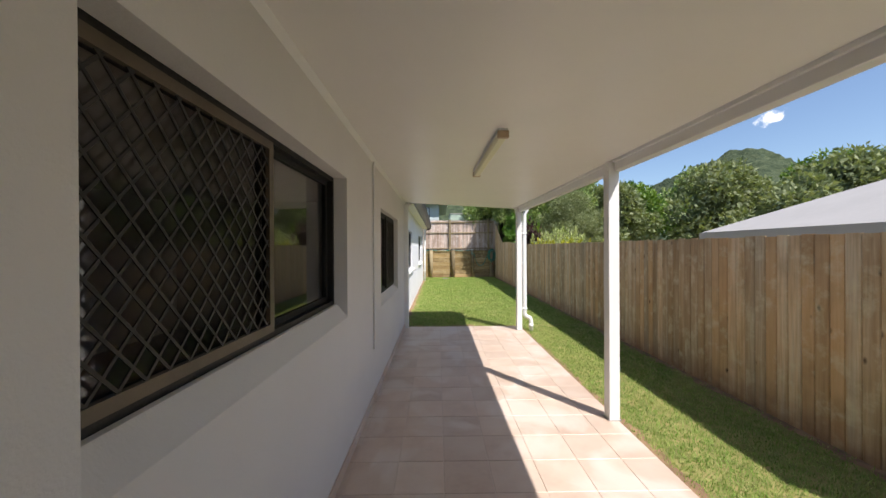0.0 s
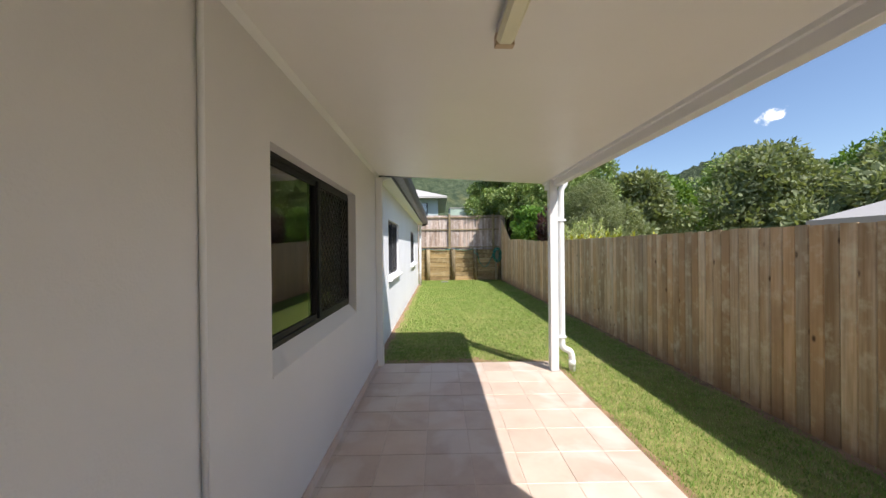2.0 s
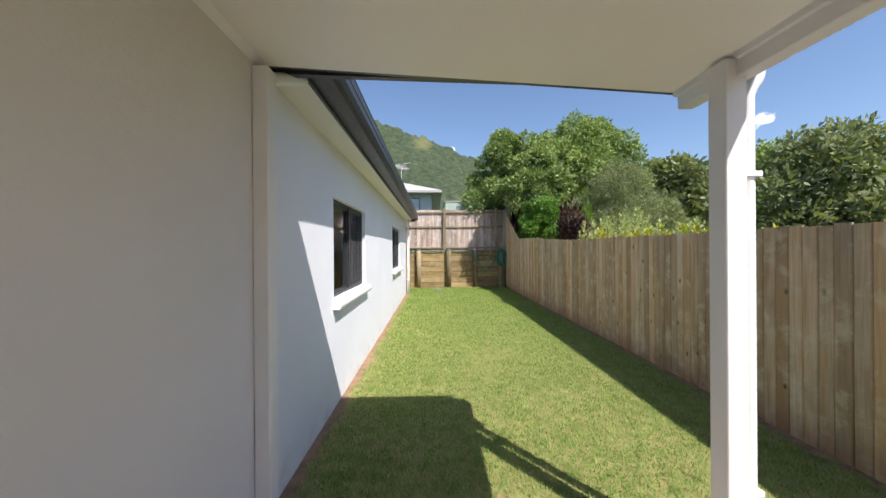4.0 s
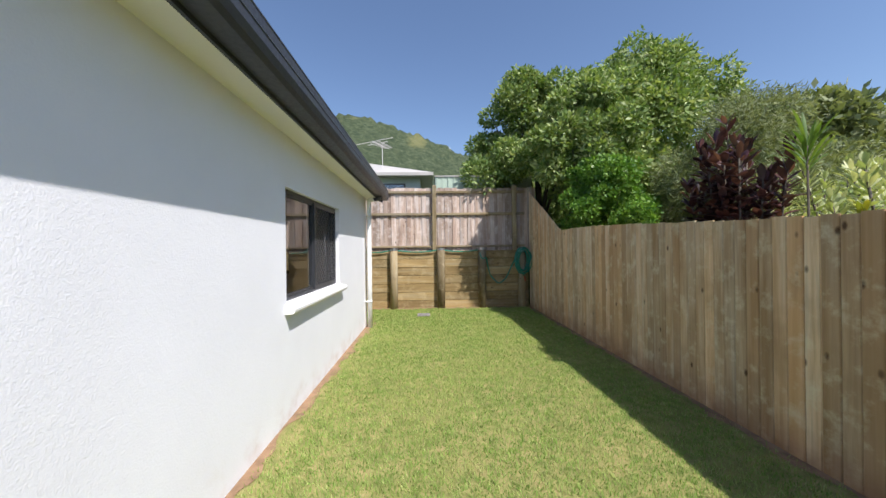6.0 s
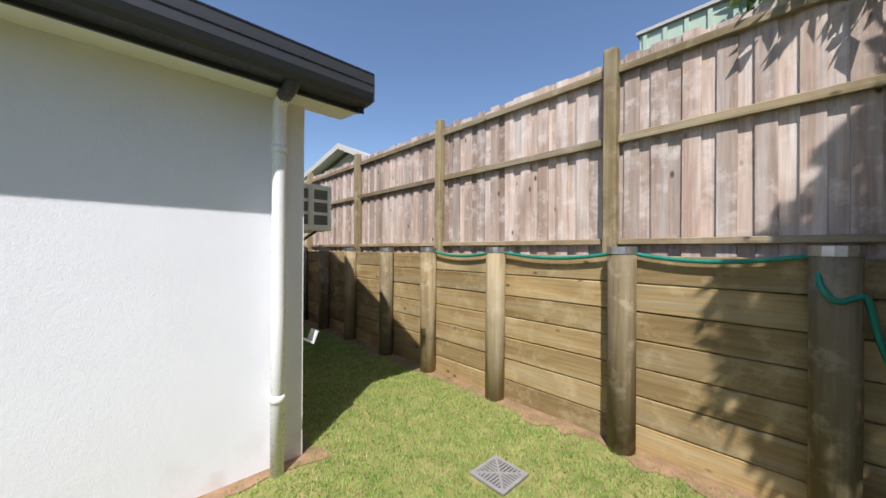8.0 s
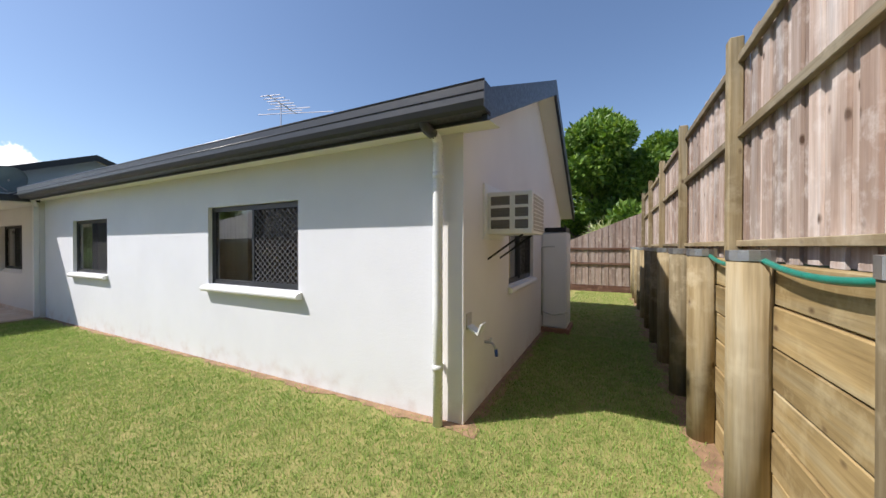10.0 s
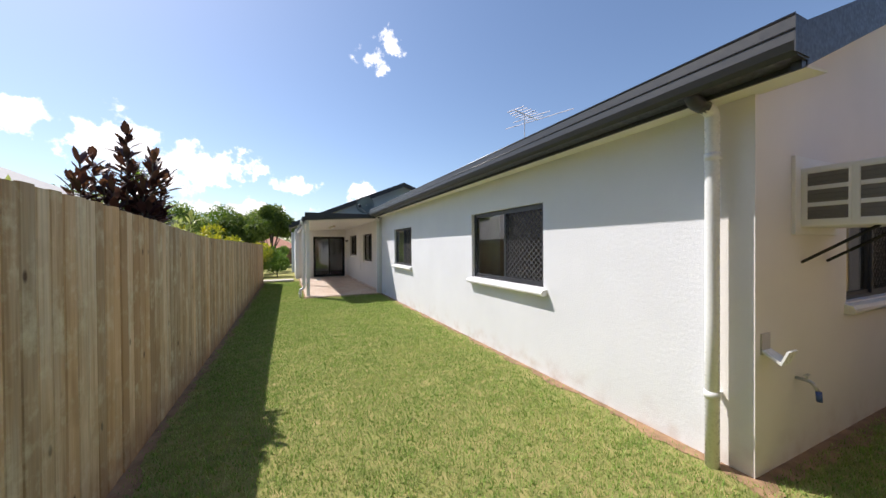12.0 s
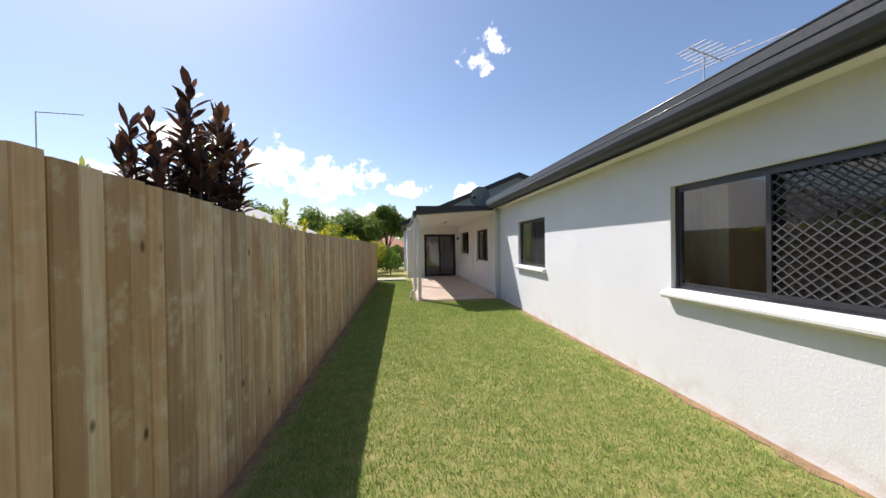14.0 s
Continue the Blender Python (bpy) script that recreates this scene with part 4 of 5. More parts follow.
for q in range(4):
    turn = pose(0, 0, 0, 0, 0, 90 * q)
    bm = bmesh.new()
    for k in range(-4, 5):
        c, inner = 0.0225 * k, max(abs(0.0225 * k) + 0.006, 0.014)
        if inner < 0.108:
            box(c - 0.0045, c + 0.0045, inner, 0.11, 0.003, 0.011, bm)
    bmesh.ops.transform(bm, matrix=turn, verts=bm.verts)
    part("bars", bm, M_GRATE, dr)
for e in (-1, 1):
    bm = box(-0.152, 0.152, -0.007, 0.007, 0.003, 0.0125)
    bmesh.ops.transform(bm, matrix=pose(0, 0, 0, 0, 0, 45 * e), verts=bm.verts)
    bmesh.ops.translate(bm, verts=bm.verts, vec=(0, 0, 0.0004 * e))
    part("cross_bar", bm, M_GRATE, dr)

# ---- hose ----
hose = thing("garden_hose", "green garden hose looped along the post heads", "hose", at=(0, BY - 0.17, 0))
bm = bmesh.new()
tops = PXS[4:0:-1]               # from far to near
line = []
for a, b in zip(tops, tops[1:]):
    for k in range(13):
        t = k / 12
        line.append((a + (b - a) * t, 0.135, 1.378 - 0.24 * t * (1 - t)))
line += [(1.80, 0.0, 1.25), (1.87, -0.02, 1.12), (1.97, 0.05, 1.2), (2.0, 0.10, 1.0), (2.08, 0.12, 0.72), (2.28, 0.12, 0.52), (2.46, 0.12, 0.66), (2.58, 0.08, 0.95), (2.66, -0.03, 1.15)]
part("run", tube(rounded(line, 0.08, 3), 0.0145, 8), M_HOSE, hose, "", True)
coil = []
for k in range(9 * 20):
    a = 2 * math.pi * k / 20
    rr = 0.145 + 0.05 * math.sin(k * 0.237) + 0.01 * rng.random()
    coil.append((2.84 + rr * math.cos(a), -0.03 + 0.06 * math.sin(k * 0.21), 1.09 + (rr + 0.12) * math.sin(a)))
part("coil", tube(coil, 0.011, 6), M_HOSE, hose, "", True)
part("nozzle", tube([(2.86, -0.04, 0.72), (2.88, -0.05, 0.60)], 0.014, 8), plain("orange_plastic", (0.5, 0.07, 0.02), 0.4), hose, "orange plastic nozzle", True)
part("tail", tube(rounded([(2.80, -0.03, 0.82), (2.84, -0.04, 0.75), (2.86, -0.04, 0.71)], 0.03), 0.011, 6), M_HOSE, hose, "", True)

# ---- antennas and dish ----


def antenna(at, h, rz, big=True):
    a = thing("tv_antenna", "thin aluminium television antenna on a mast", "antenna", at=at, rz=rz)
    part("mast", tube([(0, 0, -0.2), (0, 0, h)], 0.014, 6), M_ALU, a)
    part("boom", tube([(-0.75, 0, h + 0.02), (0.55, 0, h - 0.02)] if big else [(0, 0, h - 0.01), (-0.9, 0, h)], 0.013, 6), M_ALU, a)
    if big:
        for k in range(8):
            x = -0.7 + 0.165 * k
            ln = (1.15, 0.3, 0.62, 0.3)[k] if k < 4 else 0.42 - 0.022 * k
            part("element", tube([(x, -ln, h + 0.02 - 0.03 * k * 0.1), (x, ln, h + 0.02)], 0.013, 5), M_ALU, a)
    return a


M_ALU = plain("bright_aluminium", (0.75, 0.70, 0.70), 0.4, 0.05, 5, 0.3)
antenna((-4.2, 7.55, 3.75), 1.5, 20)
M_DISH = plain("dish_grey", (0.20, 0.25, 0.25), 0.5, 0.08, 6)
dish = thing("satellite_dish", "grey satellite dish on the patio roof", "satellite dish", at=(-0.32, 3.9, 2.40), rz=-35)
bm = bmesh.new()
rings = []
for r in range(6):
    q = r / 5
    rings.append([bm.verts.new((0.33 * q * math.cos(a), 0.10 * q * q - 0.1, 0.46 + 0.29 * q * math.sin(a))) for a in (2 * math.pi * k / 20 for k in range(20))])
for a, b in zip(rings[1:], rings[2:]):
    for k in range(20):
        bm.faces.new((a[k], a[(k + 1) % 20], b[(k + 1) % 20], b[k]))
bm.faces.new(rings[1])
for v in [v for v in bm.verts if not v.link_faces]:
    bm.verts.remove(v)
bmesh.ops.solidify(bm, geom=bm.faces[:], thickness=0.01)
part("reflector", bm, M_DISH, dish, "", True)
part("mast", tube(rounded([(0, -0.15, 0.0), (0, -0.15, 0.3), (0, -0.1, 0.48)], 0.1), 0.02, 8), M_STEEL, dish)
part("arm", tube([(0, -0.08, 0.2), (0, 0.42, 0.35)], 0.012, 6), M_STEEL, dish)
part("receiver", box(-0.03, 0.03, 0.38, 0.5, 0.33, 0.42, bevel=0.01), M_FRAME, dish)

# ---- rooms behind the windows ----
bed = thing("bed", "bed with lilac sheet", "bed", at=(-2.75, 12.15, 0.02))
part("base", box(-1.0, 0.95, -0.75, 0.75, 0.0, 0.3, bevel=0.01), M_BROWN, bed)
part("mattress", box(-1.0, 0.95, -0.76, 0.76, 0.3, 0.58, bevel=0.05), M_SHEET, bed)
part("pillow", box(-0.95, -0.5, -0.6, 0.1, 0.58, 0.72, bevel=0.06), M_SHEET, bed)
bs = thing("bedside_cabinet", "dark red-brown bedside drawers", "cabinet", at=(-2.35, 13.65, 0.02))
part("body", box(-0.25, 0.25, -0.2, 0.2, 0, 0.85, bevel=0.008), M_BROWN, bs)
for k in range(3):
    dw = part("drawer", box(-0.23, 0.23, -0.215, -0.201, 0.06 + 0.26 * k, 0.29 + 0.26 * k, bevel=0.004), M_BROWN, bs)
    part("handle", box(-0.06, 0.06, -0.23, -0.2152, 0.17 + 0.26 * k, 0.185 + 0.26 * k), M_STEEL, dw)


def curtain(y0, y1, x, z0, z1, material, label):
    bm = bmesh.new()
    n = 40
    a = [[bm.verts.new((x + 0.025 * math.sin(k * 1.25) + 0.01 * math.sin(k * 0.4), y0 + (y1 - y0) * k / n, z)) for k in range(n + 1)] for z in (z0, z1)]
    for k in range(n):
        bm.faces.new((a[0][k], a[0][k + 1], a[1][k + 1], a[1][k]))
    bmesh.ops.solidify(bm, geom=bm.faces[:], thickness=0.004)
    return single("curtain", bm, material, label, "curtain", smooth=True)


curtain(10.42, 11.08, MX - 0.36, 0.3, 2.15, M_CURTAIN, "pale gathered curtain beside the window")
curtain(7.62, 7.81, MX - 0.175, 0.3, 2.15, M_REDCURTAIN, "dark red gathered curtain beside the window")
curtain(7.82, 8.1, MX - 0.175, 0.3, 2.15, M_CURTAIN, "pale gathered curtain beside the window")
curtain(6.45, 6.8, MX - 0.18, 0.3, 2.15, M_CURTAIN, "pale gathered curtain beside the window")
for y in (11.97, 6.4):
    dl = thing("downlight", "small lit recessed ceiling downlight", "ceiling light", at=(-2.2, y + 0.6, 2.298))
    part("trim", tube([(0, 0, -0.012), (0, 0, 0.0)], 0.055, 16), M_WHITE, dl)
    k = Nodes("downlight_glow")
    k.bsdf.inputs["Emission Color"].default_value, k.bsdf.inputs["Emission Strength"].default_value = (1, 0.75, 0.5, 1), 9.0
    part("lamp", tube([(0, 0, -0.016), (0, 0, -0.0125)], 0.04, 16), k.mat, dl)

# ---- neighbours ----


def hip_house(name, label, x0, x1, y0, y1, z0, eave, ridge, wall_mat, roof_mat, over=0.5):
    hs = thing(name, label, "house", at=(0, 0, 0))
    part("wall", box(x0, x1, y0, y1, z0, eave), wall_mat, hs)
    bm = bmesh.new()
    a, b, c, d2 = x0 - over, x1 + over, y0 - over, y1 + over
    e = min(b - a, d2 - c) / 2
    lo = [bm.verts.new(p) for p in ((a, c, eave), (b, c, eave), (b, d2, eave), (a, d2, eave))]
    hi = [bm.verts.new(p) for p in (((a + e), (c + e), ridge), ((b - e), (d2 - e), ridge))]
    if b - a > d2 - c:
        bm.faces.new((lo[0], lo[1], hi[1], hi[0])), bm.faces.new((lo[1], lo[2], hi[1])), bm.faces.new((lo[2], lo[3], hi[0], hi[1])), bm.faces.new((lo[3], lo[0], hi[0]))
    else:
        bm.faces.new((lo[0], lo[1], hi[0])), bm.faces.new((lo[1], lo[2], hi[1], hi[0])), bm.faces.new((lo[2], lo[3], hi[1])), bm.faces.new((lo[3], lo[0], hi[0], hi[1]))
    bm.faces.new(lo[::-1])
    rf = part("roof", bm, roof_mat, hs)
    part("gutter", box(a - 0.02, b + 0.02, c - 0.02, d2 + 0.02, eave - 0.14, eave - 0.003), roof_mat, hs)
    return hs


hip_house("house", "neighbouring house with pale grey metal hip roof", 6.2, 16, -6, 5.2, LAWN, 1.75, 4.3, M_CONCRETE, M_GREYROOF, 0.6)
antenna((10.5, 4.8, 2.2), 2.5, 10, False)
hb = hip_house("house", "house beyond the fence with grey hip roof", -9.5, 0.2, 24, 32, 1.2, 4.9, 6.6, M_BLUEWALL, M_GREYROOF, 0.6)
for x in (-1.8, -4.2, -6.6):
    wn = part("window", box(x, x + 1.3, 23.97, 24.0, 3.5, 4.5), M_FRAME, hb)
    part("pane", box(x + 0.06, x + 1.24, 23.955, 23.969, 3.56, 4.44), M_GLASS, wn)
antenna((-1.7, 25.0, 5.3), 1.3, 60)
hip_house("house", "far house with terracotta tile roof below the trees", 1.4, 5.4, -24, -18, -1.0, 1.35, 2.5, M_BRICK, M_TERRACOTTA, 0.5)


def gable_house(at, rz, half, rise, length, eave):
    """A house whose gable end shows over the back fence: pale barges, lined eaves, grey sheet roof."""
    hs = thing("house", "grey roofed house with pale gable barges beyond the back fence", "house", at=at, rz=rz)
    part("wall", prism([(-half + 0.5, 0.0), (half - 0.5, 0.0), (half - 0.5, eave), (0, eave + rise * (1 - 0.5 / half)), (-half + 0.5, eave)], 1, 0.6, length), M_CONCRETE, hs)
    for e in (-1, 1):
        part("roof", prism([(0, eave + rise), (e * half, eave), (e * half, eave + 0.06), (0, eave + rise + 0.06)], 1, 0.03, length + 0.3), M_GREYROOF, hs)
        part("barge_board", prism([(0, eave + rise - 0.16), (e * half, eave - 0.16), (e * half, eave + 0.07), (0, eave + rise + 0.07)], 1, 0.0, 0.029), M_GREYROOF, hs, "pale barge board")
        part("eave_lining", prism([(0, eave + rise - 0.03), (e * half, eave - 0.03), (e * half, eave - 0.015), (0, eave + rise - 0.015)], 1, 0.031, 0.61), M_SOFFIT, hs)
        part("gutter", box(min(e * half, e * (half + 0.12)), max(e * half, e * (half + 0.12)), 0.03, length + 0.3, eave - 0.1, eave + 0.02), M_SOFFIT, hs)
    wn = part("window", box(-0.8, 0.8, 0.56, 0.599, eave - 0.9, eave + 0.1), M_FRAME, hs)
    part("pane", box(-0.74, 0.74, 0.55, 0.559, eave - 0.84, eave + 0.04), M_GLASS, wn)
    return hs


gable_house((-11.5, 19.9, 1.2), 15, 3.6, 1.62, 8.0, 2.94)

shed = thing("garden_shed", "pale green ribbed steel garden shed", "shed", at=(-0.07, 16.8, 1.25))
part("wall", box(0.85, 3.4, 0.0, 2.2, 0, 2.02), M_SHED, shed)
rib = mesh_of(box(0, 0.03, -0.02, 0.0, 0, 2.0), "rib", M_SHED)
for k in range(17):
    ob = new("rib", rib)
    ob.parent = shed
    ob.matrix_basis = pose(0.88 + 0.15 * k, 0, 0)
part("roof", prism([(-0.03, 2.022), (2.3, 2.10), (2.3, 2.14), (-0.03, 2.05)], 0, 0.83, 3.42), M_GREYROOF, shed)
single("concrete_strip", box(1.9, 5.5, -0.75, -0.1, LAWN - 0.1, 0.05), M_CONCRETE, "pale concrete edging across the lawn's end", "kerb", kind="structure")

# ---- plants ----
nrng = np.random.default_rng(3)


def leaf_cloud(blobs, count, size, material, name, droop=0.3, shell=0.55, narrow=0.45):
    """Leaves scattered in and near the skin of many clumps: each a folded blade of two triangles."""
    vol = np.array([b[3] * b[4] for b in blobs])
    pick = nrng.choice(len(blobs), count, p=vol / vol.sum())
    B = np.array(blobs)[pick]
    d = nrng.normal(size=(count, 3))
    d /= np.linalg.norm(d, axis=1)[:, None]
    rad = shell + (1 - shell) * nrng.random(count) ** 0.6
    lump = 1 + 0.18 * np.sin(d[:, 0] * 7 + pick) * np.cos(d[:, 2] * 6 + pick * 2)
    c = B[:, :3] + d * (rad * lump)[:, None] * np.stack([B[:, 3], B[:, 3], B[:, 4]], 1)
    out = d * 0.6 + nrng.normal(size=(count, 3)) * 0.65 + np.array([0, 0, 0.25 - droop])
    out /= np.linalg.norm(out, axis=1)[:, None]
    side = np.cross(out, nrng.normal(size=(count, 3)))
    side /= np.linalg.norm(side, axis=1)[:, None] + 1e-6
    L = (size * (0.6 + 0.8 * nrng.random(count)))[:, None]
    nrm = np.cross(out, side)
    v = np.empty((count, 4, 3))
    v[:, 0], v[:, 2] = c, c + out * L
    v[:, 1] = c + out * L * 0.5 + side * L * narrow * 0.5 + nrm * L * 0.06
    v[:, 3] = c + out * L * 0.5 - side * L * narrow * 0.5 + nrm * L * 0.06
    return soup(name, v.reshape(-1, 3), np.arange(count * 4).reshape(-1, 4), material)


def tree(name, label, at, blobs, count, size, material, trunk=0.12, droop=0.3, narrow=0.45, category="tree", shell=0.55):
    t = thing(name, label, category, at=at)
    top = max(b[2] for b in blobs)
    bm = tube([(0, 0, -0.1), (0.05, 0.03, top * 0.3), (-0.04, 0.05, top * 0.62)], trunk, 8, None, trunk * 0.6)
    for b in blobs[:14]:
        mid = Vector((b[0] * 0.35, b[1] * 0.35, b[2] * 0.6))
        tube([(0, 0, top * 0.32), mid, Vector(b[:3])], trunk * 0.45, 5, bm, trunk * 0.1)
    part("trunk", bm, M_BARK, t, "", True)
    cr = new("crown", leaf_cloud(blobs, count, size, material, "crown", droop, shell, narrow))
    cr.parent = t
    return t


def clumps(n, rx, ry, z0, z1, r0, r1, seed):
    q = random.Random(seed)
    out = []
    for k in range(n):
        a, e = q.uniform(0, 2 * math.pi), q.random()
        s = q.random() ** 0.5
        z = z0 + (z1 - z0) * e
        fall = 1.0 - 0.75 * max(0.0, (e - 0.35) / 0.65) ** 1.5
        r = q.uniform(r0, r1)
        out.append((rx * s * fall * math.cos(a), ry * s * fall * math.sin(a), z, r, r * q.uniform(0.7, 0.95)))
    return out


F_MANGO = foliage("mango_leaves", (0.10, 0.185, 0.045), (0.30, 0.41, 0.12), (0.58, 0.63, 0.29), 0.5)
F_BRIGHT = foliage("bright_leaves", (0.065, 0.17, 0.02), (0.16, 0.335, 0.045), (0.33, 0.50, 0.10), 0.45)
F_GREY = foliage("grey_green_leaves", (0.169, 0.208, 0.098), (0.260, 0.312, 0.143), (0.390, 0.416, 0.234), 0.70)
F_YELLOW = foliage("yellow_leaves", (0.230, 0.287, 0.034), (0.529, 0.517, 0.046), (0.747, 0.667, 0.081), 0.50)
F_PALE = foliage("variegated_leaves", (0.260, 0.351, 0.117), (0.546, 0.598, 0.286), (0.750, 0.750, 0.468), 0.50)
F_PURPLE = foliage("purple_leaves", (0.035, 0.020, 0.028), (0.085, 0.034, 0.046), (0.19, 0.085, 0.075), 0.40)
F_FAR = foliage("far_leaves", (0.072, 0.124, 0.026), (0.156, 0.234, 0.052), (0.286, 0.351, 0.104), 0.60)
F_GREEN = foliage("green_leaves", (0.072, 0.156, 0.021), (0.163, 0.286, 0.046), (0.312, 0.429, 0.091), 0.50)

tree("mango_tree", "broad leafy mango tree behind the fence", (6.1, 16.4, LAWN), clumps(74, 2.8, 2.2, 2.4, 6.0, 0.34, 0.72, 11), 76000, 0.115, F_MANGO, 0.18)
tree("mango_tree", "leafy mango tree leaning over the fence corner", (3.55, 16.9, LAWN), clumps(50, 2.0, 1.0, 3.2, 5.85, 0.3, 0.56, 12), 46000, 0.11, F_MANGO, 0.12)
tree("mango_tree", "young leafy mango tree close to the fence", (3.88, 14.85, LAWN), clumps(30, 1.0, 0.85, 2.6, 4.8, 0.24, 0.42, 17), 19000, 0.11, F_MANGO, 0.07)
tree("shrub", "bright green dense shrub behind the fence", (3.86, 14.15, LAWN), clumps(50, 0.74, 0.9, 1.6, 2.95, 0.17, 0.33, 13), 28000, 0.065, F_BRIGHT, 0.05, 0.0, 0.55, "shrub")
tree("bottlebrush_tree", "grey-green feathery bottlebrush tree", (5.85, 13.1, LAWN), clumps(44, 1.5, 1.3, 1.4, 3.6, 0.3, 0.55, 14), 42000, 0.095, F_GREY, 0.09, 0.35, 0.14)


def whorled(name, label, at, stems, leaf, width, step, bare, material, category, seed, rise=0.55, top_only=0.0):
    """Upright stems ringed with single curved, pointed leaves. stems: foot x, y, tip x, y, height."""
    q = np.random.default_rng(seed)
    t = thing(name, label, category, at=at)
    verts, faces = [], []
    for fx, fy, tx, ty, h in stems:
        tx = max(tx, FX + leaf + 0.06 - at[0])      # keeps clear of the palings
        foot, tip = np.array((fx, fy, -0.05)), np.array((tx, ty, h))
        part("stem", tube([tuple(foot), tuple((foot + tip) / 2 + np.array((0.02, -0.02, 0))), tuple(tip)], 0.016, 6, None, 0.007), M_BARK, t, "", True)
        z, k = max(bare, h * top_only), 0
        while z < h + 0.02:
            f = z / h
            base = foot + (tip - foot) * min(f, 1.0)
            for j in range(3):
                a = 2.4 * (3 * k + j) + q.uniform(-0.3, 0.3)
                el = rise + 0.7 * max(0.0, (z - h + 0.25) / 0.25) + q.uniform(-0.25, 0.25)
                L = leaf * q.uniform(0.7, 1.15)
                out = np.array((math.cos(a) * math.cos(el), math.sin(a) * math.cos(el), math.sin(el)))
                side = np.array((-math.sin(a), math.cos(a), 0.0)) * width * q.uniform(0.8, 1.15) / 2
                nrm = np.cross(out, side / np.linalg.norm(side))
                n0 = len(verts)
                for u, wd, sag in ((0.0, 0.15, 0), (0.35, 0.95, 0.02), (0.65, 0.85, -0.05), (1.0, 0.04, -0.22)):
                    c = base + out * L * u + np.array((0, 0, sag * L))
                    lift = nrm * width * 0.16 * wd
                    verts += [c - side * wd - lift, c, c + side * wd - lift]
                for u in range(3):
                    for m in range(2):
                        p = n0 + 3 * u + m
                        faces.append((p, p + 1, p + 4, p + 3))
            z += step
            k += 1
    cr = new("leaves", soup("leaves", np.array(verts), np.array(faces), material))
    cr.parent = t
    return t


def spread(n, r, h0, h1, seed, lean=1.5):
    q = random.Random(seed)
    out = []
    for k in range(n):
        a, d = 2.4 * k, r * math.sqrt((k + 0.5) / n)
        x, y = d * math.cos(a), d * math.sin(a)
        out.append((x * 0.4, y * 0.4, x * lean, y * lean, q.uniform(h0, h1) - 0.35 * d / max(r, 0.01) * (h1 - h0)))
    return out


whorled("cordyline", "dark purple broad-leaved plant with upright leafy stems", (3.50, 11.1, LAWN), [(0.0, 0.0, 0.0, 0.05, 2.62)] + spread(26, 0.36, 2.0, 2.45, 15, 1.25), 0.19, 0.06, 0.07, 0.9, F_PURPLE, "plant", 51)
whorled("dracaena", "slender green dracaena with a spiky head of long leaves", (3.6, 10.6, LAWN), [(0, 0, 0.02, -0.04, 2.2)], 0.36, 0.028, 0.02, 2.0, F_GREEN, "plant", 52, 0.6, 0.9)
for k, (x, y, n, r, h0, h1) in enumerate([(3.7, 9.9, 18, 0.5, 1.6, 2.1), (4.3, 10.5, 16, 0.5, 1.8, 2.3), (4.05, 8.9, 16, 0.45, 1.55, 1.95), (4.9, 11.6, 12, 0.45, 1.9, 2.4)]):
    whorled("variegated_shrub", "cream and green variegated shrub with lance leaves", (x, y, LAWN), spread(n, r, h0, h1, 30 + k), 0.15, 0.036, 0.034, 0.9, F_PALE, "shrub", 54 + k)
for k, (x, y, n, h0, h1) in enumerate([(3.6, 9.35, 12, 1.5, 1.80), (3.65, 8.3, 12, 1.5, 1.78), (3.9, 7.5, 10, 1.5, 1.75), (3.8, 4.6, 8, 1.1, 1.45)]):
    whorled("croton", "yellow-leaved croton bush behind the fence", (x, y, LAWN), spread(n + 4, 0.5, h0, h1, 40 + k), 0.14, 0.04, 0.04, 0.8, F_YELLOW, "shrub", 64 + k)
mid = [(8.2, 14.5, 4.3, 1.8), (10.5, 17.5, 5.2, 2.2), (9.0, 20.5, 5.8, 2.4), (12.5, 13.5, 4.9, 2.1), (15, 17, 5.8, 2.5), (14.5, 10.5, 4.6, 2.0), (18, 13.5, 5.6, 2.6), (19, 20, 6.2, 2.8), (22, 9, 5.4, 2.6), (5.2, 22, 5.4, 2.2), (11.5, 9.6, 3.6, 1.5)]
for k, (x, y, h, r) in enumerate(mid):
    tree("tree", "bushy green garden tree beyond the fence", (x, y, LAWN), clumps(30, r, r, h * 0.35, h * 0.92, r * 0.25, r * 0.42, 40 + k), 13000, 0.20, (F_GREY, F_GREEN, F_FAR, F_GREY, F_MANGO)[k % 5], 0.14, 0.2)
for k, (x, y, h, r) in enumerate([(-15.0, 14.6, 7.4, 2.9), (-19, 18, 7.0, 3.0), (-14.5, 9.5, 5.5, 2.4)]):
    tree("tree", "large green leafy tree past the end fence", (x, y, LAWN), clumps(46, r * 1.05, r * 1.05, h * 0.3, h * 0.95, r * 0.14, r * 0.32, 60 + k), 42000, 0.24, F_GREEN, 0.2, 0.2)
tree("tree", "dark green tree standing above the terracotta roof", (3.3, -14.0, -0.6), clumps(34, 1.5, 1.4, 2.9, 4.9, 0.3, 0.6, 68), 13000, 0.2, F_FAR, 0.12, 0.2)
tree("tree", "green leafy tree below the garden", (6.0, -16.5, -0.6), clumps(34, 1.9, 1.9, 1.6, 4.6, 0.4, 0.75, 69), 13000, 0.22, F_FAR, 0.14, 0.2)
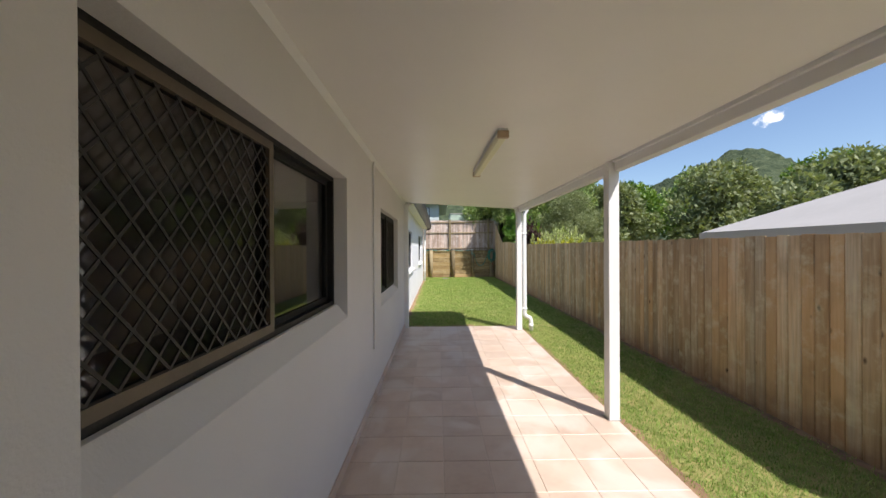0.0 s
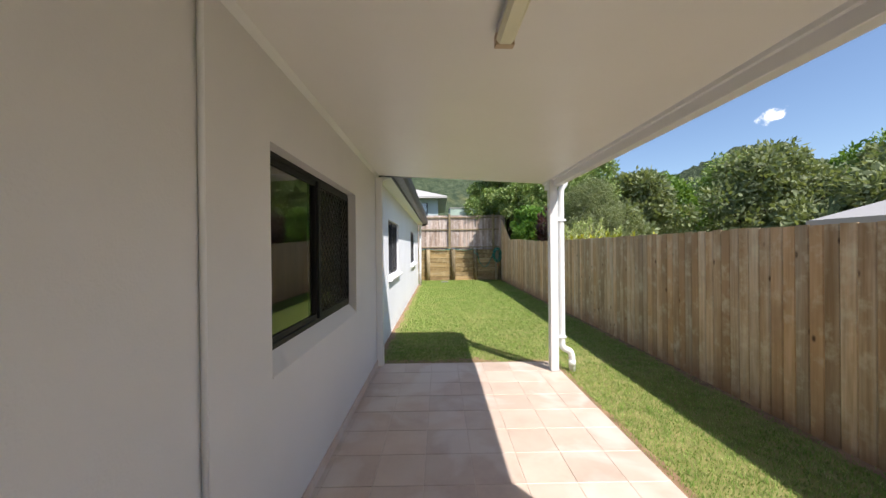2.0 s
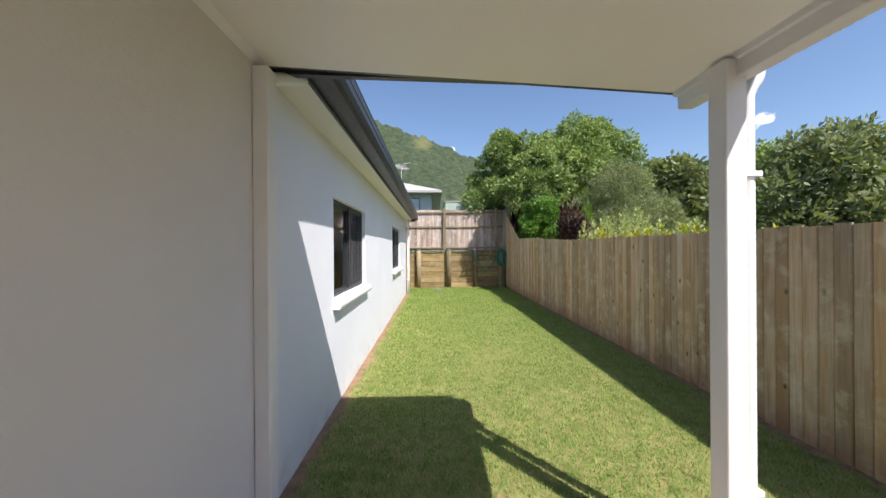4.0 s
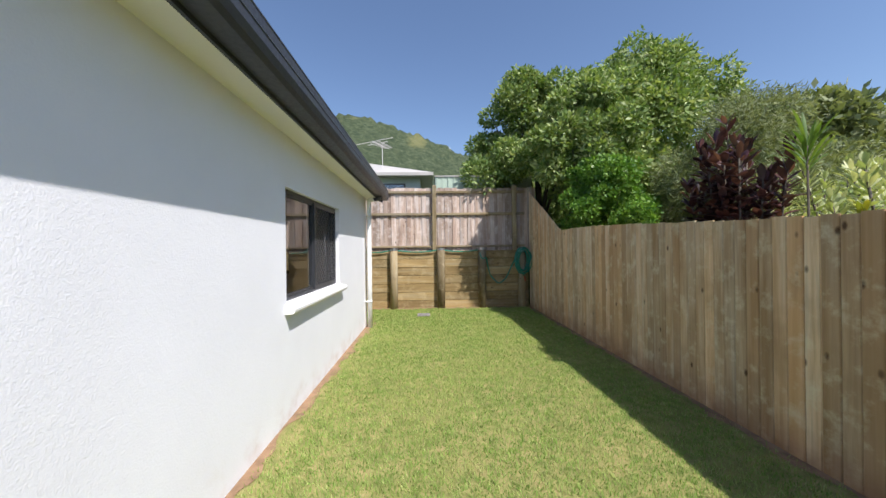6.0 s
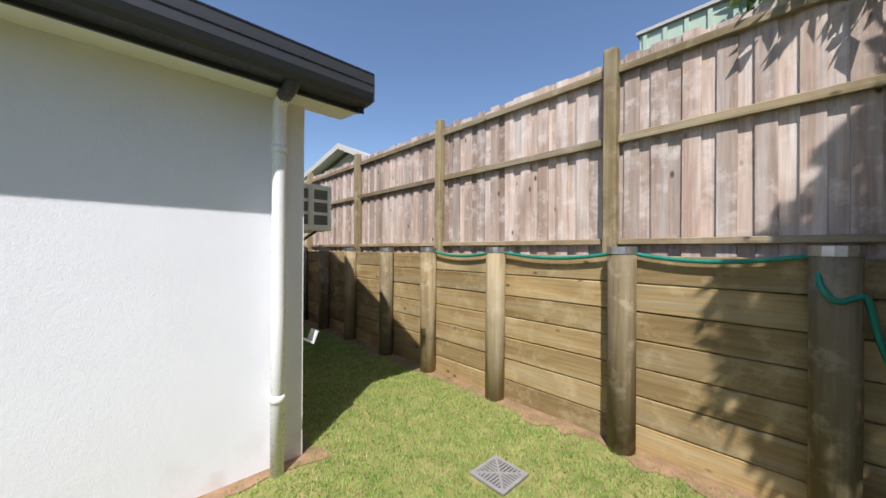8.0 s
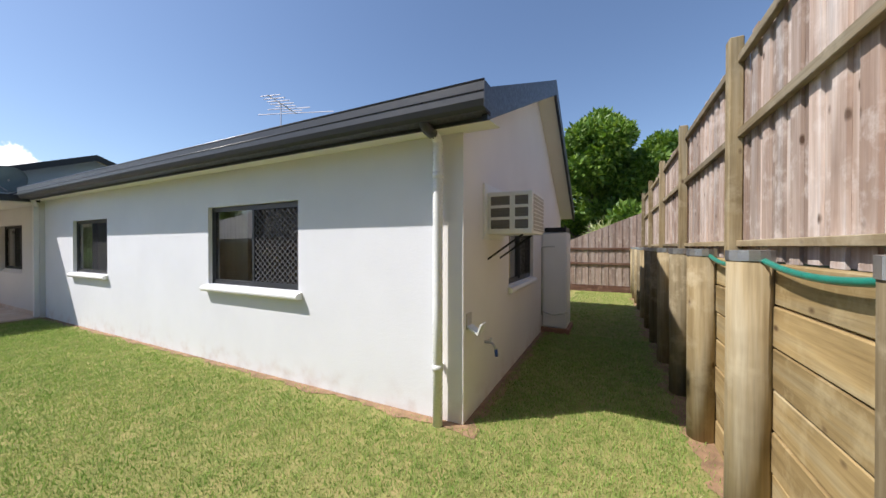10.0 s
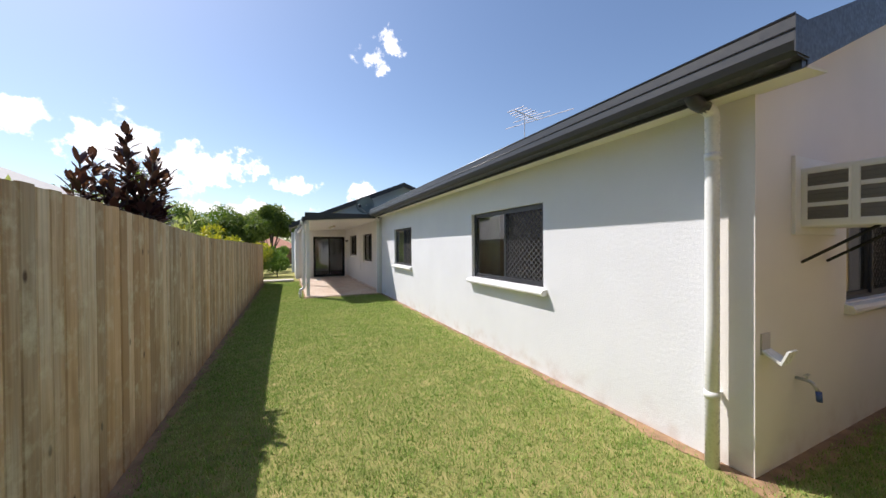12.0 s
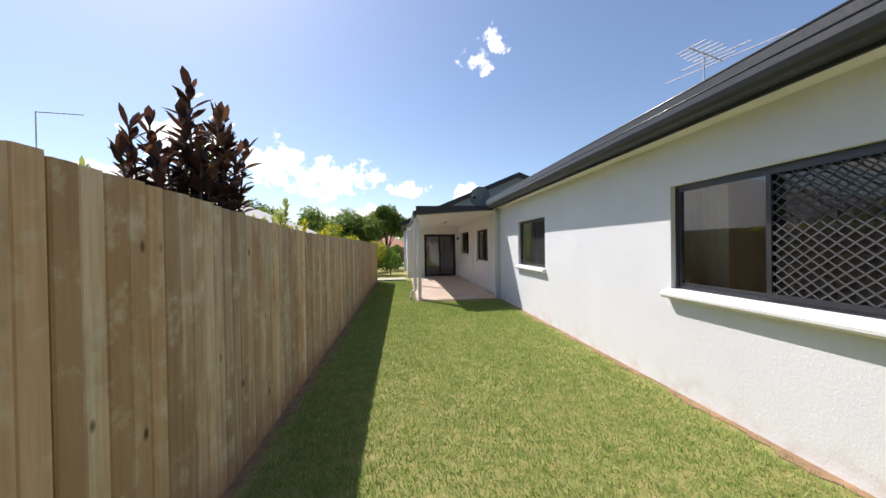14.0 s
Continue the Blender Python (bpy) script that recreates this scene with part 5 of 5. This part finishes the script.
tree("agave_shrub", "pale green strappy plant behind the end fence", (-10.8, 15.2, 0.8), clumps(5, 0.3, 0.3, 0.5, 1.0, 0.25, 0.35, 66), 500, 0.4, F_PALE, 0.03, 0.0, 0.1, "shrub")
for k, (x, y, h, r) in enumerate([(-4, -24, 6.2, 3.0), (8.6, -13.0, 4.0, 1.9), (9.5, -17, 5.2, 2.6), (13, -14, 5.0, 2.6), (17, -20, 6.4, 3.2), (5.2, -30, 6.2, 3.0), (10, -32, 7.0, 3.2)]):
    tree("tree", "green leafy tree below the garden", (x, y, -0.6), clumps(30, r, r, h * 0.3, h * 0.92, r * 0.25, r * 0.42, 70 + k), 10000, 0.24, (F_GREEN, F_FAR, F_MANGO)[k % 3], 0.14, 0.2)
for k, (x, y, h) in enumerate([(3.4, -3.6, 1.6), (4.4, -2.2, 2.0), (4.6, 0.6, 2.1), (2.9, -6.0, 1.2), (2.6, -3.2, 0.9), (3.7, -5.2, 1.1), (2.5, -7.5, 1.3)]):
    tree("shrub", "yellow-green leafy shrub in the garden", (x, y, LAWN), clumps(9, 0.5, 0.5, 0.5, h, 0.22, 0.34, 90 + k), 2200, 0.12, (F_YELLOW, F_GREEN)[k >= 3], 0.03, 0.0, 0.4, "shrub")

# ---- wooded hills ----
HILL = [(-180, 2), (-120, 3), (-80, 6), (-45, 13), (-25, 19), (-13, 21.5), (-6, 20.0), (3, 17.0), (10, 14), (22, 9), (33, 8.5), (38.5, 10.9), (43, 12.5), (46, 12.2), (49, 10.2), (54, 9.0), (62, 8.5), (85, 6), (120, 3), (180, 2)]


def hills():
    az = np.radians(np.linspace(-150, 150, 601))
    el = np.interp(np.degrees(az), [h[0] for h in HILL], [h[1] for h in HILL])
    rows = np.linspace(0, 1, 60)
    A, R = np.meshgrid(az, rows)
    E = np.tan(np.radians(el))[None, :]
    dist = 70 + 150 * R
    ht = E * 220 * (R ** 1.15) * (dist / 220) ** 0.2
    jit = nrng.random(A.shape)
    bump = 2.4 * jit * R + 1.5 * np.sin(A * 60 + R * 9) * np.sin(R * 40 + A * 21) * R
    X, Y, Z = dist * np.sin(A), 8 + dist * np.cos(A), LAWN + ht + bump
    X += nrng.normal(size=A.shape) * 0.25
    idx = np.arange(A.size).reshape(A.shape)
    f = np.stack([idx[:-1, :-1], idx[:-1, 1:], idx[1:, 1:], idx[1:, :-1]], -1).reshape(-1, 4)
    k = Nodes("hill_forest")
    c1, c2, c3 = k.noise(0.035, 6), k.noise(0.35, 6, None, 0.7), k.noise(1.4, 4)
    col = k.ramp(c2, [(0.36, (0.042, 0.062, 0.036)), (0.55, (0.08, 0.105, 0.058)), (0.72, (0.13, 0.15, 0.088))])
    col = k.mix(k.range(c1, 0.60, 0.68, 0.0, 0.6), col, (0.24, 0.23, 0.10))
    m = k.done(col, 0.95, k.mix(0.5, c2, c3), 1.0, 1.6, spec=0.1)
    me = soup("hills", np.stack([X, Y, Z], -1).reshape(-1, 3), f, m)
    me.shade_smooth()
    tagged(new("hills", me), "forested green hills beyond the houses", "hill", kind="structure")


hills()

# ---- bare earth along the walls ----


def dirt_strip(name, along, s0, s1, edge, width, sign):
    bm = bmesh.new()
    n = int((s1 - s0) / 0.05)
    rows = []
    for k in range(n + 1):
        s = s0 + (s1 - s0) * k / n
        w = width * (0.6 + 0.55 * noise.noise((s * 2.3, edge, 1.0)) + 0.35 * noise.noise((s * 9, edge, 4.0)))
        p = [(edge, s), (edge + sign * max(0.02, w), s)]
        rows.append([bm.verts.new((a, b, LAWN + 0.006) if along else (b, a, LAWN + 0.006)) for a, b in p])
    for a, b in zip(rows, rows[1:]):
        bm.faces.new((a[0], a[1], b[1], b[0]))
    return single(name, bm, M_DIRT, "bare red-brown earth along the wall foot", "earth", kind="structure")


dirt_strip("dirt_strip_1", True, 5.13, GABLE + 0.15, MX, 0.14, 1)
dirt_strip("dirt_strip_2", False, -6.2, MX, GABLE, 0.2, 1)
dirt_strip("dirt_strip_3", True, 0.0, BY, FX + 0.02, 0.16, -1)
dirt_strip("dirt_strip_4", False, -9.0, FX, BY, 0.3, -1)
dirt_strip("dirt_strip_5", True, -1.0, 5.1, 1.63, 0.12, 1)
dirt_strip("dirt_strip_6", False, -0.5, 1.7, 5.12, 0.3, 1)

# ---- lawn ----


def lawn(count, seed):
    """Short curved blades over the whole lawn, thinner along the walls and the fence."""
    g = np.random.default_rng(seed)
    x = g.uniform(-10, FX - 0.02, count * 3)
    y = g.uniform(-0.1, BY - 0.03, count * 3)
    side = (x > 1.66) & (y < 5.2)
    main = (y >= 5.14) & (x > MX + 0.05)
    back = (y > GABLE + 0.05) & (x <= MX + 0.05)
    keep = side | main | back
    # bare strip along the house wall and under the fence, patchy elsewhere
    wall = np.where(main & (y < GABLE), (x - MX) / 0.26, 1.0)
    fen = (FX - x) / 0.22
    pat = np.where(main, (y - 5.14) / 0.45 + 0.35, 1.0)
    ret = (BY - y) / 0.35
    wav = 0.5 + 0.5 * np.sin(x * 5.1 + np.sin(y * 3.3) * 2) * np.sin(y * 4.2 + x)
    dens = np.clip(np.minimum.reduce([wall, fen, pat, ret]), 0.02, 1) * (0.72 + 0.28 * wav)
    gone = (np.abs(x - 0.47) < 0.15) & (np.abs(y - 15.22) < 0.15)
    far = np.where(x < -4, 0.35, 1.0)
    keep &= (g.random(x.size) < dens * far) & ~gone
    x, y = x[keep][:count], y[keep][:count]
    n = len(x)
    a = g.uniform(0, 2 * np.pi, n)
    L = g.uniform(0.012, 0.034, n)
    w = g.uniform(0.0018, 0.0038, n)
    lean = g.uniform(0.2, 1.1, n)
    dx, dy = np.cos(a), np.sin(a)
    v = np.empty((n, 3, 3))
    base = np.stack([x, y, np.full(n, LAWN)], 1)
    sd = np.stack([-dy, dx, np.zeros(n)], 1) * w[:, None]
    v[:, 0], v[:, 1] = base - sd, base + sd
    v[:, 2] = base + np.stack([dx * L * lean, dy * L * lean, L], 1)
    me = soup("grass", v.reshape(-1, 3), np.arange(n * 3).reshape(-1, 3), M_GRASS)
    tagged(new("grass", me), "short green mown lawn with dry patches", "grass", kind="stuff")


lawn(560000, 8)
